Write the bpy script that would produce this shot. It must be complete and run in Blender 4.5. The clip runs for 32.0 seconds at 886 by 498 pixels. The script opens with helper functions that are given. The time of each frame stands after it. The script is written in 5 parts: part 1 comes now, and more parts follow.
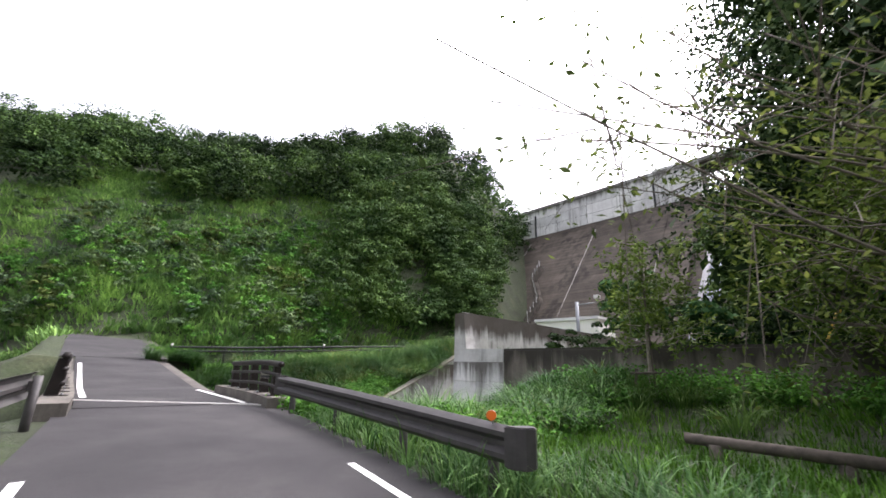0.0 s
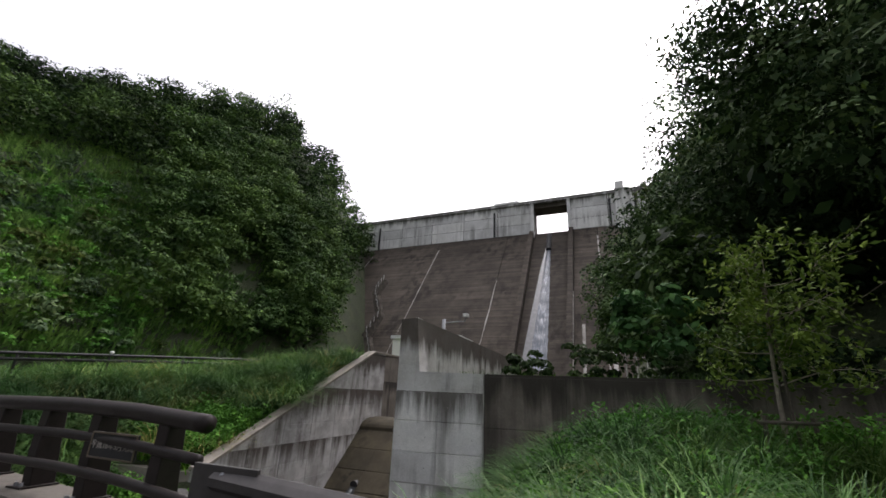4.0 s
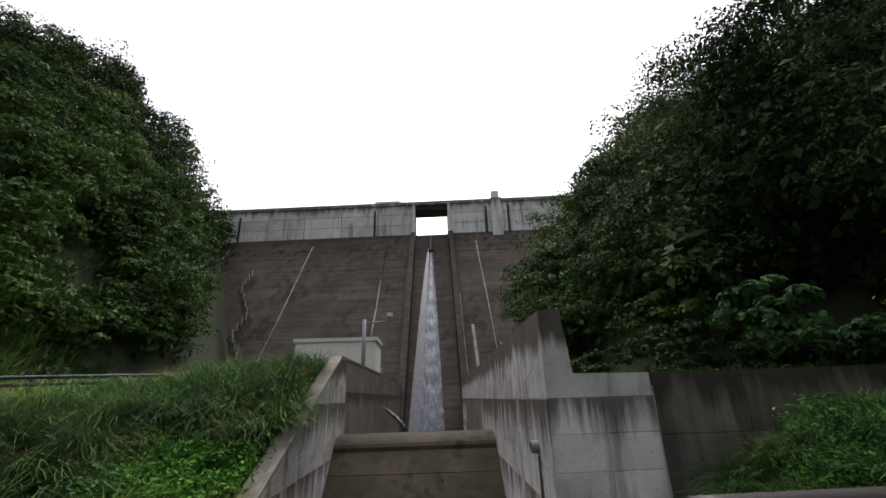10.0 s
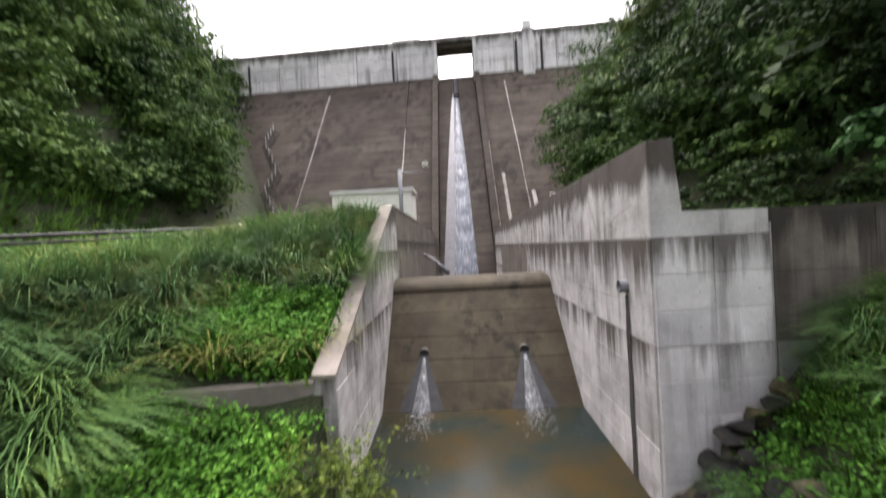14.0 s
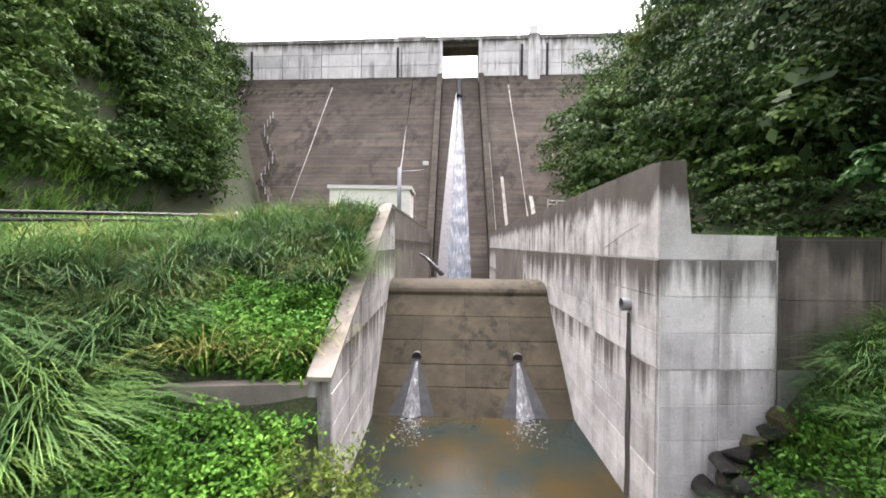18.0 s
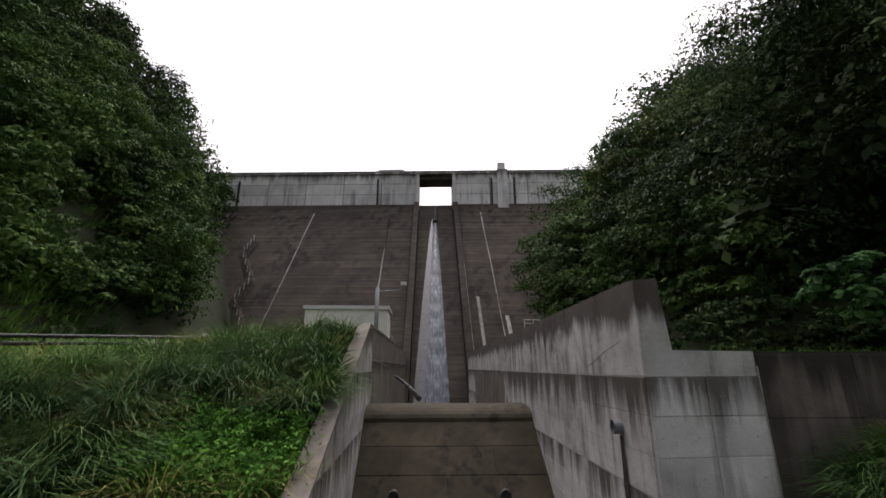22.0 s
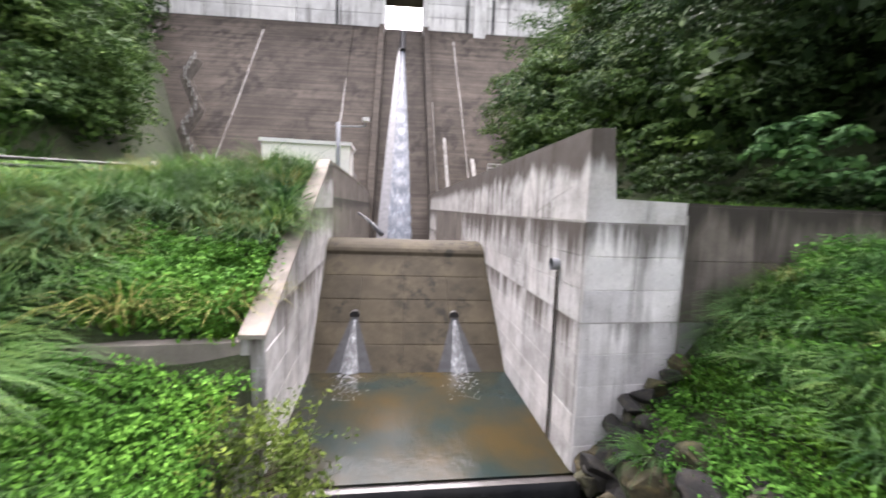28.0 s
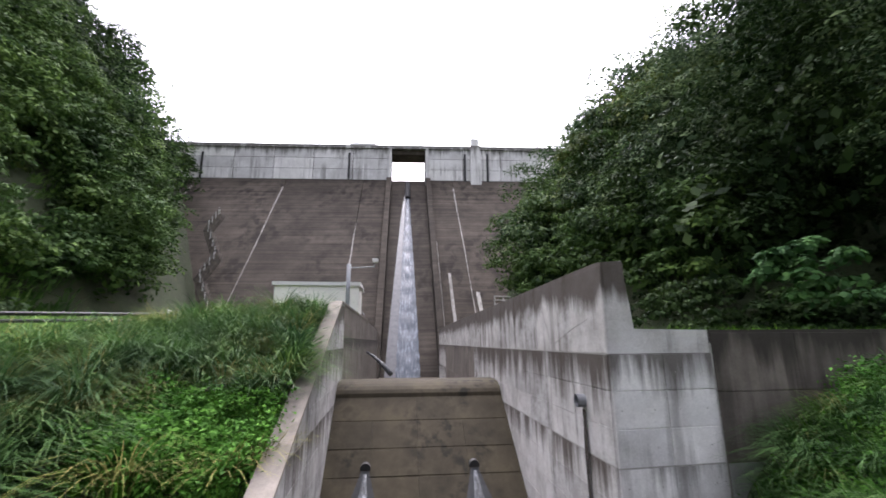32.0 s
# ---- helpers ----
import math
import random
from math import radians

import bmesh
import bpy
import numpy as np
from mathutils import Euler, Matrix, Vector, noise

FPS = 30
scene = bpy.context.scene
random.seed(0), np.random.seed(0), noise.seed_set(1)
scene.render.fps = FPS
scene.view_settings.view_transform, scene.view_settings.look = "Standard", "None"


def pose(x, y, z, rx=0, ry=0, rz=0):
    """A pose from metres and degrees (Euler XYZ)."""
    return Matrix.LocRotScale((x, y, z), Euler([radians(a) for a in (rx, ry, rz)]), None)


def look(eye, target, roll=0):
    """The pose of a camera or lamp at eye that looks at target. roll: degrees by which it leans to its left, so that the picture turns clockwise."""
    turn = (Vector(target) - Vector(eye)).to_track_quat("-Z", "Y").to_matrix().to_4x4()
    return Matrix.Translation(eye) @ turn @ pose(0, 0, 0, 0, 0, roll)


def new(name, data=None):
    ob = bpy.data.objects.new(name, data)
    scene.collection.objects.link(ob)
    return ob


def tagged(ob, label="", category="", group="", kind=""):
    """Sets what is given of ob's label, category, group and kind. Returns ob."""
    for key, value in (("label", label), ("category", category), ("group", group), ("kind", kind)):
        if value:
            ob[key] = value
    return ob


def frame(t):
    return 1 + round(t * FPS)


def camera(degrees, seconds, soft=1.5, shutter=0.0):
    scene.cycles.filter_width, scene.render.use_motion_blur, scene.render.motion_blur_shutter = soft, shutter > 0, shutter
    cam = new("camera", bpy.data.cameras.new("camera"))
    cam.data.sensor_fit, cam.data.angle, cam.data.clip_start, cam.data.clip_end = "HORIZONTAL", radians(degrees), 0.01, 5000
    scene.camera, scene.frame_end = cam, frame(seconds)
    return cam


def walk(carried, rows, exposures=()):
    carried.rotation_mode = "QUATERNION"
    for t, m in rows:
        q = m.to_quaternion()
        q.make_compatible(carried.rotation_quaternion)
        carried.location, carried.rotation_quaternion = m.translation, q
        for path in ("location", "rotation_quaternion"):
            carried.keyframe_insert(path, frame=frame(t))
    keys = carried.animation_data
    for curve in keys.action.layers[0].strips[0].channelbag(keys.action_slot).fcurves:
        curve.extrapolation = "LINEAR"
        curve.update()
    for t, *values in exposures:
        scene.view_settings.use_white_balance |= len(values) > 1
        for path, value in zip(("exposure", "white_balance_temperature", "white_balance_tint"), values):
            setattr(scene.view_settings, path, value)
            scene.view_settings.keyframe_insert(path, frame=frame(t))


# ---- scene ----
cam = camera(93.2, 32.0, soft=1.6, shutter=0.3)
# seconds, eye x y z, heading (left of +y), pitch, lean
PATH = [
    (0, -0.543, -1.260, 0.694, 46.07, 16.08, 1.74),
    (0.5, -1.507, -1.084, 0.800, 42.31, 15.47, -0.32),
    (1, -2.279, -0.791, 0.758, 39.30, 15.25, 0.99),
    (1.5, -3.018, -0.523, 0.685, 36.86, 16.44, 2.13),
    (2, -3.761, -0.301, 0.747, 33.31, 16.48, 1.32),
    (2.5, -4.545, -0.106, 0.833, 31.34, 17.31, 0.71),
    (3, -5.590, 0.126, 0.846, 28.73, 18.45, -0.33),
    (3.5, -6.382, 0.307, 0.900, 24.97, 19.33, 2.20),
    (5.5, -9.445, 0.711, 1.082, 12.20, 16.48, -1.47),
    (6, -10.113, 0.741, 1.081, 10.65, 14.20, -0.10),
    (6.5, -10.790, 0.975, 1.078, 10.28, 11.28, 1.53),
    (7, -11.494, 1.237, 1.081, 9.45, 10.84, 2.45),
    (7.5, -11.981, 1.367, 1.094, 9.12, 11.86, 0.20),
    (8, -12.493, 1.447, 1.100, 7.06, 13.63, 0.60),
    (8.5, -13.094, 1.538, 1.088, 4.72, 16.64, -0.35),
    (9, -13.691, 1.618, 1.064, 1.96, 18.43, -1.14),
    (9.5, -14.052, 1.562, 1.081, 0.73, 19.25, -1.49),
    (10, -14.420, 1.608, 1.079, -1.07, 19.59, -1.81),
    (10.5, -14.856, 1.825, 1.064, -2.21, 19.53, -2.02),
    (11, -15.216, 2.067, 1.047, -3.38, 18.68, -1.26),
    (11.5, -15.074, 1.931, 1.048, -3.28, 16.61, -1.03),
    (12, -14.931, 1.859, 1.041, -2.48, 14.11, -0.76),
    (12.5, -15.055, 2.013, 1.020, -2.19, 12.07, 0.27),
    (13, -15.425, 2.314, 0.992, -1.39, 9.92, 1.87),
    (13.5, -15.549, 2.511, 1.006, -1.14, 8.17, 0.51),
    (14, -15.787, 2.671, 1.058, 2.52, -0.35, -3.00),
    (14.5, -16.021, 2.735, 1.174, 2.29, -24.68, -0.87),
    (16.5, -16.36, 2.55, 1.165, -1.50, -22.91, 1.39),
    (17, -16.252, 2.568, 1.202, 0.56, -15.13, -0.71),
    (17.5, -16.135, 2.689, 1.184, 1.56, -7.23, -1.13),
    (18, -16.069, 2.792, 1.229, 1.40, -0.53, 0.66),
    (18.5, -16.073, 2.816, 1.234, 0.08, 5.77, 1.32),
    (19, -16.177, 2.770, 1.187, -1.73, 11.69, 0.61),
    (19.5, -16.213, 2.743, 1.187, -2.20, 15.85, 0.18),
    (20, -16.226, 2.725, 1.178, -2.57, 17.35, -0.05),
    (20.5, -16.226, 2.709, 1.177, -2.44, 18.54, -0.48),
    (21, -16.226, 2.689, 1.170, -2.26, 18.86, 0.13),
    (21.5, -16.236, 2.705, 1.177, -2.25, 17.87, 0.28),
    (22, -16.224, 2.714, 1.176, -1.84, 15.82, -0.10),
    (22.5, -16.154, 2.734, 1.174, -1.25, 13.47, 0.32),
    (23, -16.124, 2.776, 1.196, -1.07, 10.79, 0.45),
    (23.5, -16.134, 2.767, 1.212, -0.04, 8.75, 0.22),
    (24, -16.250, 2.740, 1.200, 5.87, 6.85, 0.97),
    (24.5, -16.250, 2.740, 1.200, 16.19, 4.07, 1.69),
    (25, -16.250, 2.740, 1.200, 23.01, 1.18, 2.34),
    (25.5, -16.250, 2.740, 1.200, 26.33, -2.32, 1.82),
    (27.5, -16.10, 2.66, 1.25, 10.54, -10.16, 2.42),
    (28, -16.040, 2.739, 1.165, -6.85, -5.53, 2.24),
    (28.5, -15.934, 2.706, 1.097, -19.12, -2.62, 0.85),
    (29, -16.004, 2.532, 1.140, -25.89, -0.25, -0.15),
    (29.5, -15.957, 2.444, 1.217, -27.71, 3.48, -1.09),
    (30, -16.021, 2.414, 1.259, -27.41, 6.94, -0.54),
    (30.5, -16.138, 2.495, 1.283, -24.34, 9.65, -0.02),
    (31, -16.209, 2.586, 1.287, -18.85, 11.66, -0.90),
    (31.5, -16.245, 2.629, 1.272, -12.86, 12.46, -0.51),
    (32, -16.266, 2.637, 1.253, -5.78, 12.54, -0.35),
]
EXPOSURES = [(0, 2, 6300, 19), (1, 1.75, 6300, 19), (2, 1.2, 6300, 19), (3, 0.7, 6450, 16), (3.5, 0.8, 6450, 16), (5.5, 1.25, 6450, 16), (6, 1.35, 6450, 16), (7, 1.8, 6450, 16), (8, 1.65, 6450, 16), (9, 0.8, 6450, 16), (10, 0.65, 6450, 16), (11, 0.75, 6450, 16), (12, 1.1, 6600, 19), (13, 1.5, 6600, 19), (14, 2, 6600, 19), (14.5, 2.3, 6600, 19), (16.5, 2.65, 6600, 19), (17, 2.65, 6600, 19), (18, 2.6, 6600, 19), (19, 2.25, 6600, 19), (20, 1.0, 6600, 19), (21, 0.6, 6600, 19), (22, 0.5, 6600, 19), (23, 1.2, 6600, 19), (24, 1.95, 6600, 19), (25, 2.4, 6600, 19), (27.5, 2.6, 6600, 19), (29, 2.7, 6100, 27), (30, 2.7, 6100, 27), (31, 2.35, 6100, 25), (32, 1.8, 6200, 21)]
walk(cam, [(t, pose(x, y, z, 0, 0, yaw) @ pose(0, 0, 0, 90 + pitch, 0, 0) @ pose(0, 0, 0, 0, 0, roll)) for t, x, y, z, yaw, pitch, roll in PATH], EXPOSURES)

# ---- light ----
world = bpy.data.worlds.new("overcast_sky")
scene.world = world
world.use_nodes = True
wn, wl = world.node_tree.nodes, world.node_tree.links
sky = wn.new("ShaderNodeTexSky")
sky.sky_type, sky.sun_disc = "NISHITA", False
sky.sun_elevation, sky.sun_rotation = radians(58), radians(0)
sky.air_density, sky.dust_density, sky.ozone_density = 1.0, 6.0, 1.0
grey = wn.new("ShaderNodeHueSaturation")
grey.inputs["Saturation"].default_value = 0.22
wl.new(sky.outputs["Color"], grey.inputs["Color"])
wl.new(grey.outputs["Color"], wn["Background"].inputs["Color"])
wn["Background"].inputs["Strength"].default_value = 0.15
sun = new("sun", bpy.data.lights.new("sun", "SUN"))
sun.data.energy, sun.data.angle, sun.data.color = 0.5, radians(60), (1.0, 0.98, 0.95)
sun.matrix_world = look((-16, 34, 60), (-10, 0, 0))

# ---- materials ----


def material(name, rough=0.8, metal=0.0):
    m = bpy.data.materials.new(name)
    m.use_nodes = True
    b = m.node_tree.nodes["Principled BSDF"]
    b.inputs["Roughness"].default_value, b.inputs["Metallic"].default_value = rough, metal
    return m, m.node_tree.nodes, m.node_tree.links, b


def ramp(nodes, stops):
    r = nodes.new("ShaderNodeValToRGB")
    e = r.color_ramp.elements
    while len(e) < len(stops):
        e.new(0.5)
    for el, (p, c) in zip(e, stops):
        el.position, el.color = p, (*c, 1) if len(c) == 3 else c
    return r


def noise_tex(nodes, links, scale, detail=4.0, rough=0.6, coords=None, stretch=None):
    n = nodes.new("ShaderNodeTexNoise")
    n.inputs["Scale"].default_value, n.inputs["Detail"].default_value, n.inputs["Roughness"].default_value = scale, detail, rough
    tc = nodes.new("ShaderNodeTexCoord")
    src = tc.outputs["Object"]
    if stretch:
        mp = nodes.new("ShaderNodeMapping")
        mp.inputs["Scale"].default_value = stretch
        links.new(src, mp.inputs["Vector"])
        src = mp.outputs["Vector"]
    links.new(src, n.inputs["Vector"])
    return n


def mixc(nodes, links, kind, fac, a, b):
    m = nodes.new("ShaderNodeMix")
    m.data_type, m.blend_type = "RGBA", kind
    for sock, v in ((m.inputs[0], fac), (m.inputs[6], a), (m.inputs[7], b)):
        if hasattr(v, "links"):
            links.new(v, sock)
        else:
            sock.default_value = v if not isinstance(v, tuple) else (*v, 1)
    return m.outputs[2]


def bump(nodes, links, b, height, strength, dist):
    bp = nodes.new("ShaderNodeBump")
    bp.inputs["Strength"].default_value, bp.inputs["Distance"].default_value = strength, dist
    links.new(height, bp.inputs["Height"])
    links.new(bp.outputs["Normal"], b.inputs["Normal"])


def concrete(name, light, mid, dark, streak=1.0, scale=1.0, amount=0.8, bands=0.0, pale=0.0, edges=()):
    """Weathered cast concrete: each casting has its own tone; cloudy patches, run-off streaks in places, fine grain."""
    m, n, l, b = material(name, 0.9)
    b.inputs["Specular IOR Level"].default_value = 0.25
    cloud = noise_tex(n, l, 0.8 * scale, 7, 0.68)
    tone = ramp(n, [(0.36, mid), (0.52, tuple((p + q) / 2 for p, q in zip(light, mid))), (0.64, light)])
    l.new(cloud.outputs["Fac"], tone.inputs["Fac"])
    oi = n.new("ShaderNodeObjectInfo")
    own = ramp(n, [(0.0, (0.78, 0.78, 0.78)), (1.0, (1.18, 1.17, 1.15))])
    l.new(oi.outputs["Random"], own.inputs["Fac"])
    c0 = mixc(n, l, "MULTIPLY", 0.8, tone.outputs["Color"], own.outputs["Color"])
    run = noise_tex(n, l, 2.6 * scale, 4, 0.6, stretch=(1.0, 1.0, 0.05))
    rr = ramp(n, [(0.47, (0, 0, 0)), (0.62, (1, 1, 1))])
    l.new(run.outputs["Fac"], rr.inputs["Fac"])
    where = noise_tex(n, l, 0.45 * scale, 3, 0.6, stretch=(1.0, 1.0, 0.8))
    wr = ramp(n, [(0.42, (0, 0, 0)), (0.60, (1, 1, 1))])
    l.new(where.outputs["Fac"], wr.inputs["Fac"])
    f = n.new("ShaderNodeMath")
    f.operation = "MULTIPLY"
    l.new(rr.outputs["Color"], f.inputs[0])
    l.new(wr.outputs["Color"], f.inputs[1])
    f2 = n.new("ShaderNodeMath")
    f2.operation = "MULTIPLY"
    f2.inputs[1].default_value = amount * streak
    l.new(f.outputs[0], f2.inputs[0])
    c1 = mixc(n, l, "MIX", f2.outputs[0], c0, dark)
    if pale:
        lime = noise_tex(n, l, 0.7 * scale, 7, 0.75, stretch=(1.0, 1.0, 1.5))
        lr = ramp(n, [(0.48, (0, 0, 0)), (0.62, (pale, pale, pale))])
        l.new(lime.outputs["Fac"], lr.inputs["Fac"])
        c1 = mixc(n, l, "MIX", lr.outputs["Color"], c1, (0.62, 0.62, 0.61))
    if edges:
        # dark run-off below the top edge and the casting joints, in ragged drips
        tc = n.new("ShaderNodeTexCoord")
        sp = n.new("ShaderNodeSeparateXYZ")
        l.new(tc.outputs["Object"], sp.inputs[0])
        total = None
        drip = noise_tex(n, l, 1.7 * scale, 5, 0.7, stretch=(1.0, 1.0, 0.07))
        for top, depth, force in edges:
            mr = n.new("ShaderNodeMapRange")
            for sock, v in zip((1, 2, 3, 4), (top - depth, top, 0.0, force)):
                mr.inputs[sock].default_value = v
            l.new(sp.outputs["Z"], mr.inputs[0])
            lt = n.new("ShaderNodeMath")
            lt.operation = "LESS_THAN"
            lt.inputs[1].default_value = top + 0.01
            l.new(sp.outputs["Z"], lt.inputs[0])
            mu = n.new("ShaderNodeMath")
            mu.operation = "MULTIPLY"
            l.new(mr.outputs[0], mu.inputs[0])
            l.new(lt.outputs[0], mu.inputs[1])
            if total is None:
                total = mu.outputs[0]
            else:
                ad = n.new("ShaderNodeMath")
                ad.operation = "MAXIMUM"
                l.new(total, ad.inputs[0])
                l.new(mu.outputs[0], ad.inputs[1])
                total = ad.outputs[0]
        sm = n.new("ShaderNodeMath")
        l.new(drip.outputs["Fac"], sm.inputs[0])
        l.new(total, sm.inputs[1])
        sr = ramp(n, [(0.60, (0, 0, 0)), (0.80, (0.90, 0.90, 0.90))])
        l.new(sm.outputs[0], sr.inputs["Fac"])
        c1 = mixc(n, l, "MIX", sr.outputs["Color"], c1, dark)
    if bands:
        bn = noise_tex(n, l, 1.0, 5, 0.75, stretch=(0.05, 0.03, 2.2))
        br = ramp(n, [(0.36, (1 - bands,) * 3), (0.62, (1 + bands * 0.5,) * 3)])
        l.new(bn.outputs["Fac"], br.inputs["Fac"])
        c1 = mixc(n, l, "MULTIPLY", 1.0, c1, br.outputs["Color"])
    grain = noise_tex(n, l, 30, 4, 0.75)
    gr = ramp(n, [(0.3, (0.75, 0.75, 0.75)), (0.7, (1.12, 1.12, 1.12))])
    l.new(grain.outputs["Fac"], gr.inputs["Fac"])
    c2 = mixc(n, l, "MULTIPLY", 0.7, c1, gr.outputs["Color"])
    l.new(c2, b.inputs["Base Color"])
    bump(n, l, b, grain.outputs["Fac"], 0.35, 0.02)
    return m


MAT_WALL = concrete("weathered_concrete", (0.57, 0.56, 0.545), (0.335, 0.325, 0.31), (0.062, 0.049, 0.038), pale=0.55, edges=((2.86, 1.1, 0.60), (1.0, 1.5, 0.36), (-1.06, 1.2, 0.28)))
MAT_WING_END = concrete("pale_clean_concrete", (0.78, 0.77, 0.76), (0.58, 0.57, 0.555), (0.10, 0.09, 0.08), 0.6, pale=0.5, edges=((1.0, 1.1, 0.32), (-1.06, 0.6, 0.18)))
MAT_WALL_DARK = concrete("stained_concrete", (0.215, 0.190, 0.165), (0.135, 0.118, 0.102), (0.036, 0.032, 0.027), pale=0.0, edges=((1.48, 0.9, 0.4),))
MAT_WEIR = concrete("wet_brown_concrete", (0.066, 0.055, 0.034), (0.036, 0.030, 0.019), (0.016, 0.014, 0.010), 1.2)
MAT_CREST = concrete("pale_concrete", (0.80, 0.795, 0.785), (0.62, 0.61, 0.60), (0.16, 0.15, 0.14), 0.8, 0.5, edges=((40.2, 2.4, 0.36),))
MAT_DAM = concrete("dark_dam_concrete", (0.110, 0.092, 0.075), (0.064, 0.053, 0.043), (0.026, 0.022, 0.018), 1.0, 0.3, bands=0.34)
MAT_COPING = concrete("coping_concrete", (0.28, 0.25, 0.22), (0.19, 0.17, 0.15), (0.09, 0.08, 0.07), 0.5)
MAT_KERB = concrete("kerb_concrete", (0.14, 0.128, 0.112), (0.085, 0.077, 0.068), (0.038, 0.034, 0.03), 0.5, 2.0)
MAT_JOINT = concrete("dark_joint", (0.05, 0.045, 0.04), (0.03, 0.027, 0.024), (0.014, 0.012, 0.01))


def plain(name, col, rough=0.5, metal=0.0, vary=0.25, scale=6.0, bumps=0.15):
    m, n, l, b = material(name, rough, metal)
    t = noise_tex(n, l, scale, 6, 0.7)
    r = ramp(n, [(0.3, tuple(c * (1 - vary) for c in col)), (0.7, tuple(min(1, c * (1 + vary)) for c in col))])
    l.new(t.outputs["Fac"], r.inputs["Fac"])
    l.new(r.outputs["Color"], b.inputs["Base Color"])
    if bumps:
        bump(n, l, b, t.outputs["Fac"], bumps, 0.01)
    return m


MAT_RAIL = plain("brown_painted_steel", (0.022, 0.0175, 0.0165), 0.5, 0.0, 0.2, 12)
MAT_RAIL.node_tree.nodes["Principled BSDF"].inputs["Specular IOR Level"].default_value = 0.22
MAT_GUARD = plain("dull_grey_brown_steel", (0.050, 0.046, 0.045), 0.5, 0.0, 0.3, 5)
MAT_GUARD.node_tree.nodes["Principled BSDF"].inputs["Specular IOR Level"].default_value = 0.3
MAT_GALV = plain("galvanised_steel", (0.26, 0.27, 0.285), 0.5, 0.4, 0.15, 8)
MAT_BLACK = plain("black_steel_and_hollows", (0.015, 0.015, 0.016), 0.6)
MAT_WHITE = plain("cream_render", (0.84, 0.82, 0.76), 0.8, 0, 0.05, 2)
MAT_ROOF = plain("white_roof_edge", (0.68, 0.67, 0.65), 0.7, 0, 0.05)
MAT_GLASS = plain("dark_window_glass", (0.03, 0.035, 0.04), 0.08, 0, 0.1, 2, 0)
MAT_PAINT = plain("worn_road_paint", (0.62, 0.61, 0.58), 0.7, 0, 0.25, 9)
MAT_ORANGE = plain("orange_reflector", (0.75, 0.16, 0.02), 0.3, 0, 0.1)
MAT_BARK = plain("bark", (0.10, 0.085, 0.065), 0.95, 0, 0.4, 9, 0.6)
MAT_BARK_PALE = plain("pale_bark", (0.22, 0.19, 0.155), 0.9, 0, 0.35, 9, 0.5)
MAT_WOOD = plain("grey_weathered_wood", (0.07, 0.058, 0.046), 0.95, 0, 0.5, 7, 0.8)
MAT_JOINT = plain("pale_joint_concrete", (0.30, 0.29, 0.27), 0.9, 0, 0.35, 5)


def asphalt():
    m, n, l, b = material("worn_asphalt", 0.9)
    b.inputs["Specular IOR Level"].default_value = 0.2
    big = noise_tex(n, l, 0.5, 5, 0.6)
    fine = noise_tex(n, l, 90, 2, 0.6)
    r = ramp(n, [(0.3, (0.024, 0.023, 0.024)), (0.52, (0.038, 0.036, 0.037)), (0.72, (0.056, 0.053, 0.052))])
    l.new(big.outputs["Fac"], r.inputs["Fac"])
    g = ramp(n, [(0.3, (0.7, 0.7, 0.7)), (0.7, (1.25, 1.25, 1.25))])
    l.new(fine.outputs["Fac"], g.inputs["Fac"])
    l.new(mixc(n, l, "MULTIPLY", 0.8, r.outputs["Color"], g.outputs["Color"]), b.inputs["Base Color"])
    bump(n, l, b, fine.outputs["Fac"], 0.4, 0.01)
    return m


MAT_ASPHALT = asphalt()


def leafy(name, dark, light, rough=0.7, trans=0.16, grain=0.42):
    """Foliage: each leaf has its own tone between dark and light, patches vary at tree size."""
    m, n, l, b = material(name, rough)
    g = n.new("ShaderNodeNewGeometry")
    patch = noise_tex(n, l, 0.16, 3, 0.6)
    mid = tuple((a + c) / 2 for a, c in zip(dark, light))
    r = ramp(n, [(0.0, dark), (0.6, mid), (1.0, light)])
    l.new(g.outputs["Random Per Island"], r.inputs["Fac"])
    p = ramp(n, [(0.35, (0.55, 0.62, 0.62)), (0.65, (1.3, 1.22, 1.0))])
    l.new(patch.outputs["Fac"], p.inputs["Fac"])
    c = mixc(n, l, "MULTIPLY", 0.9, r.outputs["Color"], p.outputs["Color"])
    clump = noise_tex(n, l, grain, 2, 0.5)
    p2 = ramp(n, [(0.36, (0.62, 0.66, 0.66)), (0.64, (1.35, 1.28, 1.12))])
    l.new(clump.outputs["Fac"], p2.inputs["Fac"])
    c = mixc(n, l, "MULTIPLY", 0.9, c, p2.outputs["Color"])
    l.new(c, b.inputs["Base Color"])
    b.inputs["Specular IOR Level"].default_value = 0.06
    t = n.new("ShaderNodeBsdfTranslucent")
    l.new(c, t.inputs["Color"])
    mx = n.new("ShaderNodeMixShader")
    mx.inputs[0].default_value = trans
    l.new(b.outputs[0], mx.inputs[1])
    l.new(t.outputs[0], mx.inputs[2])
    l.new(mx.outputs[0], n["Material Output"].inputs["Surface"])
    return m


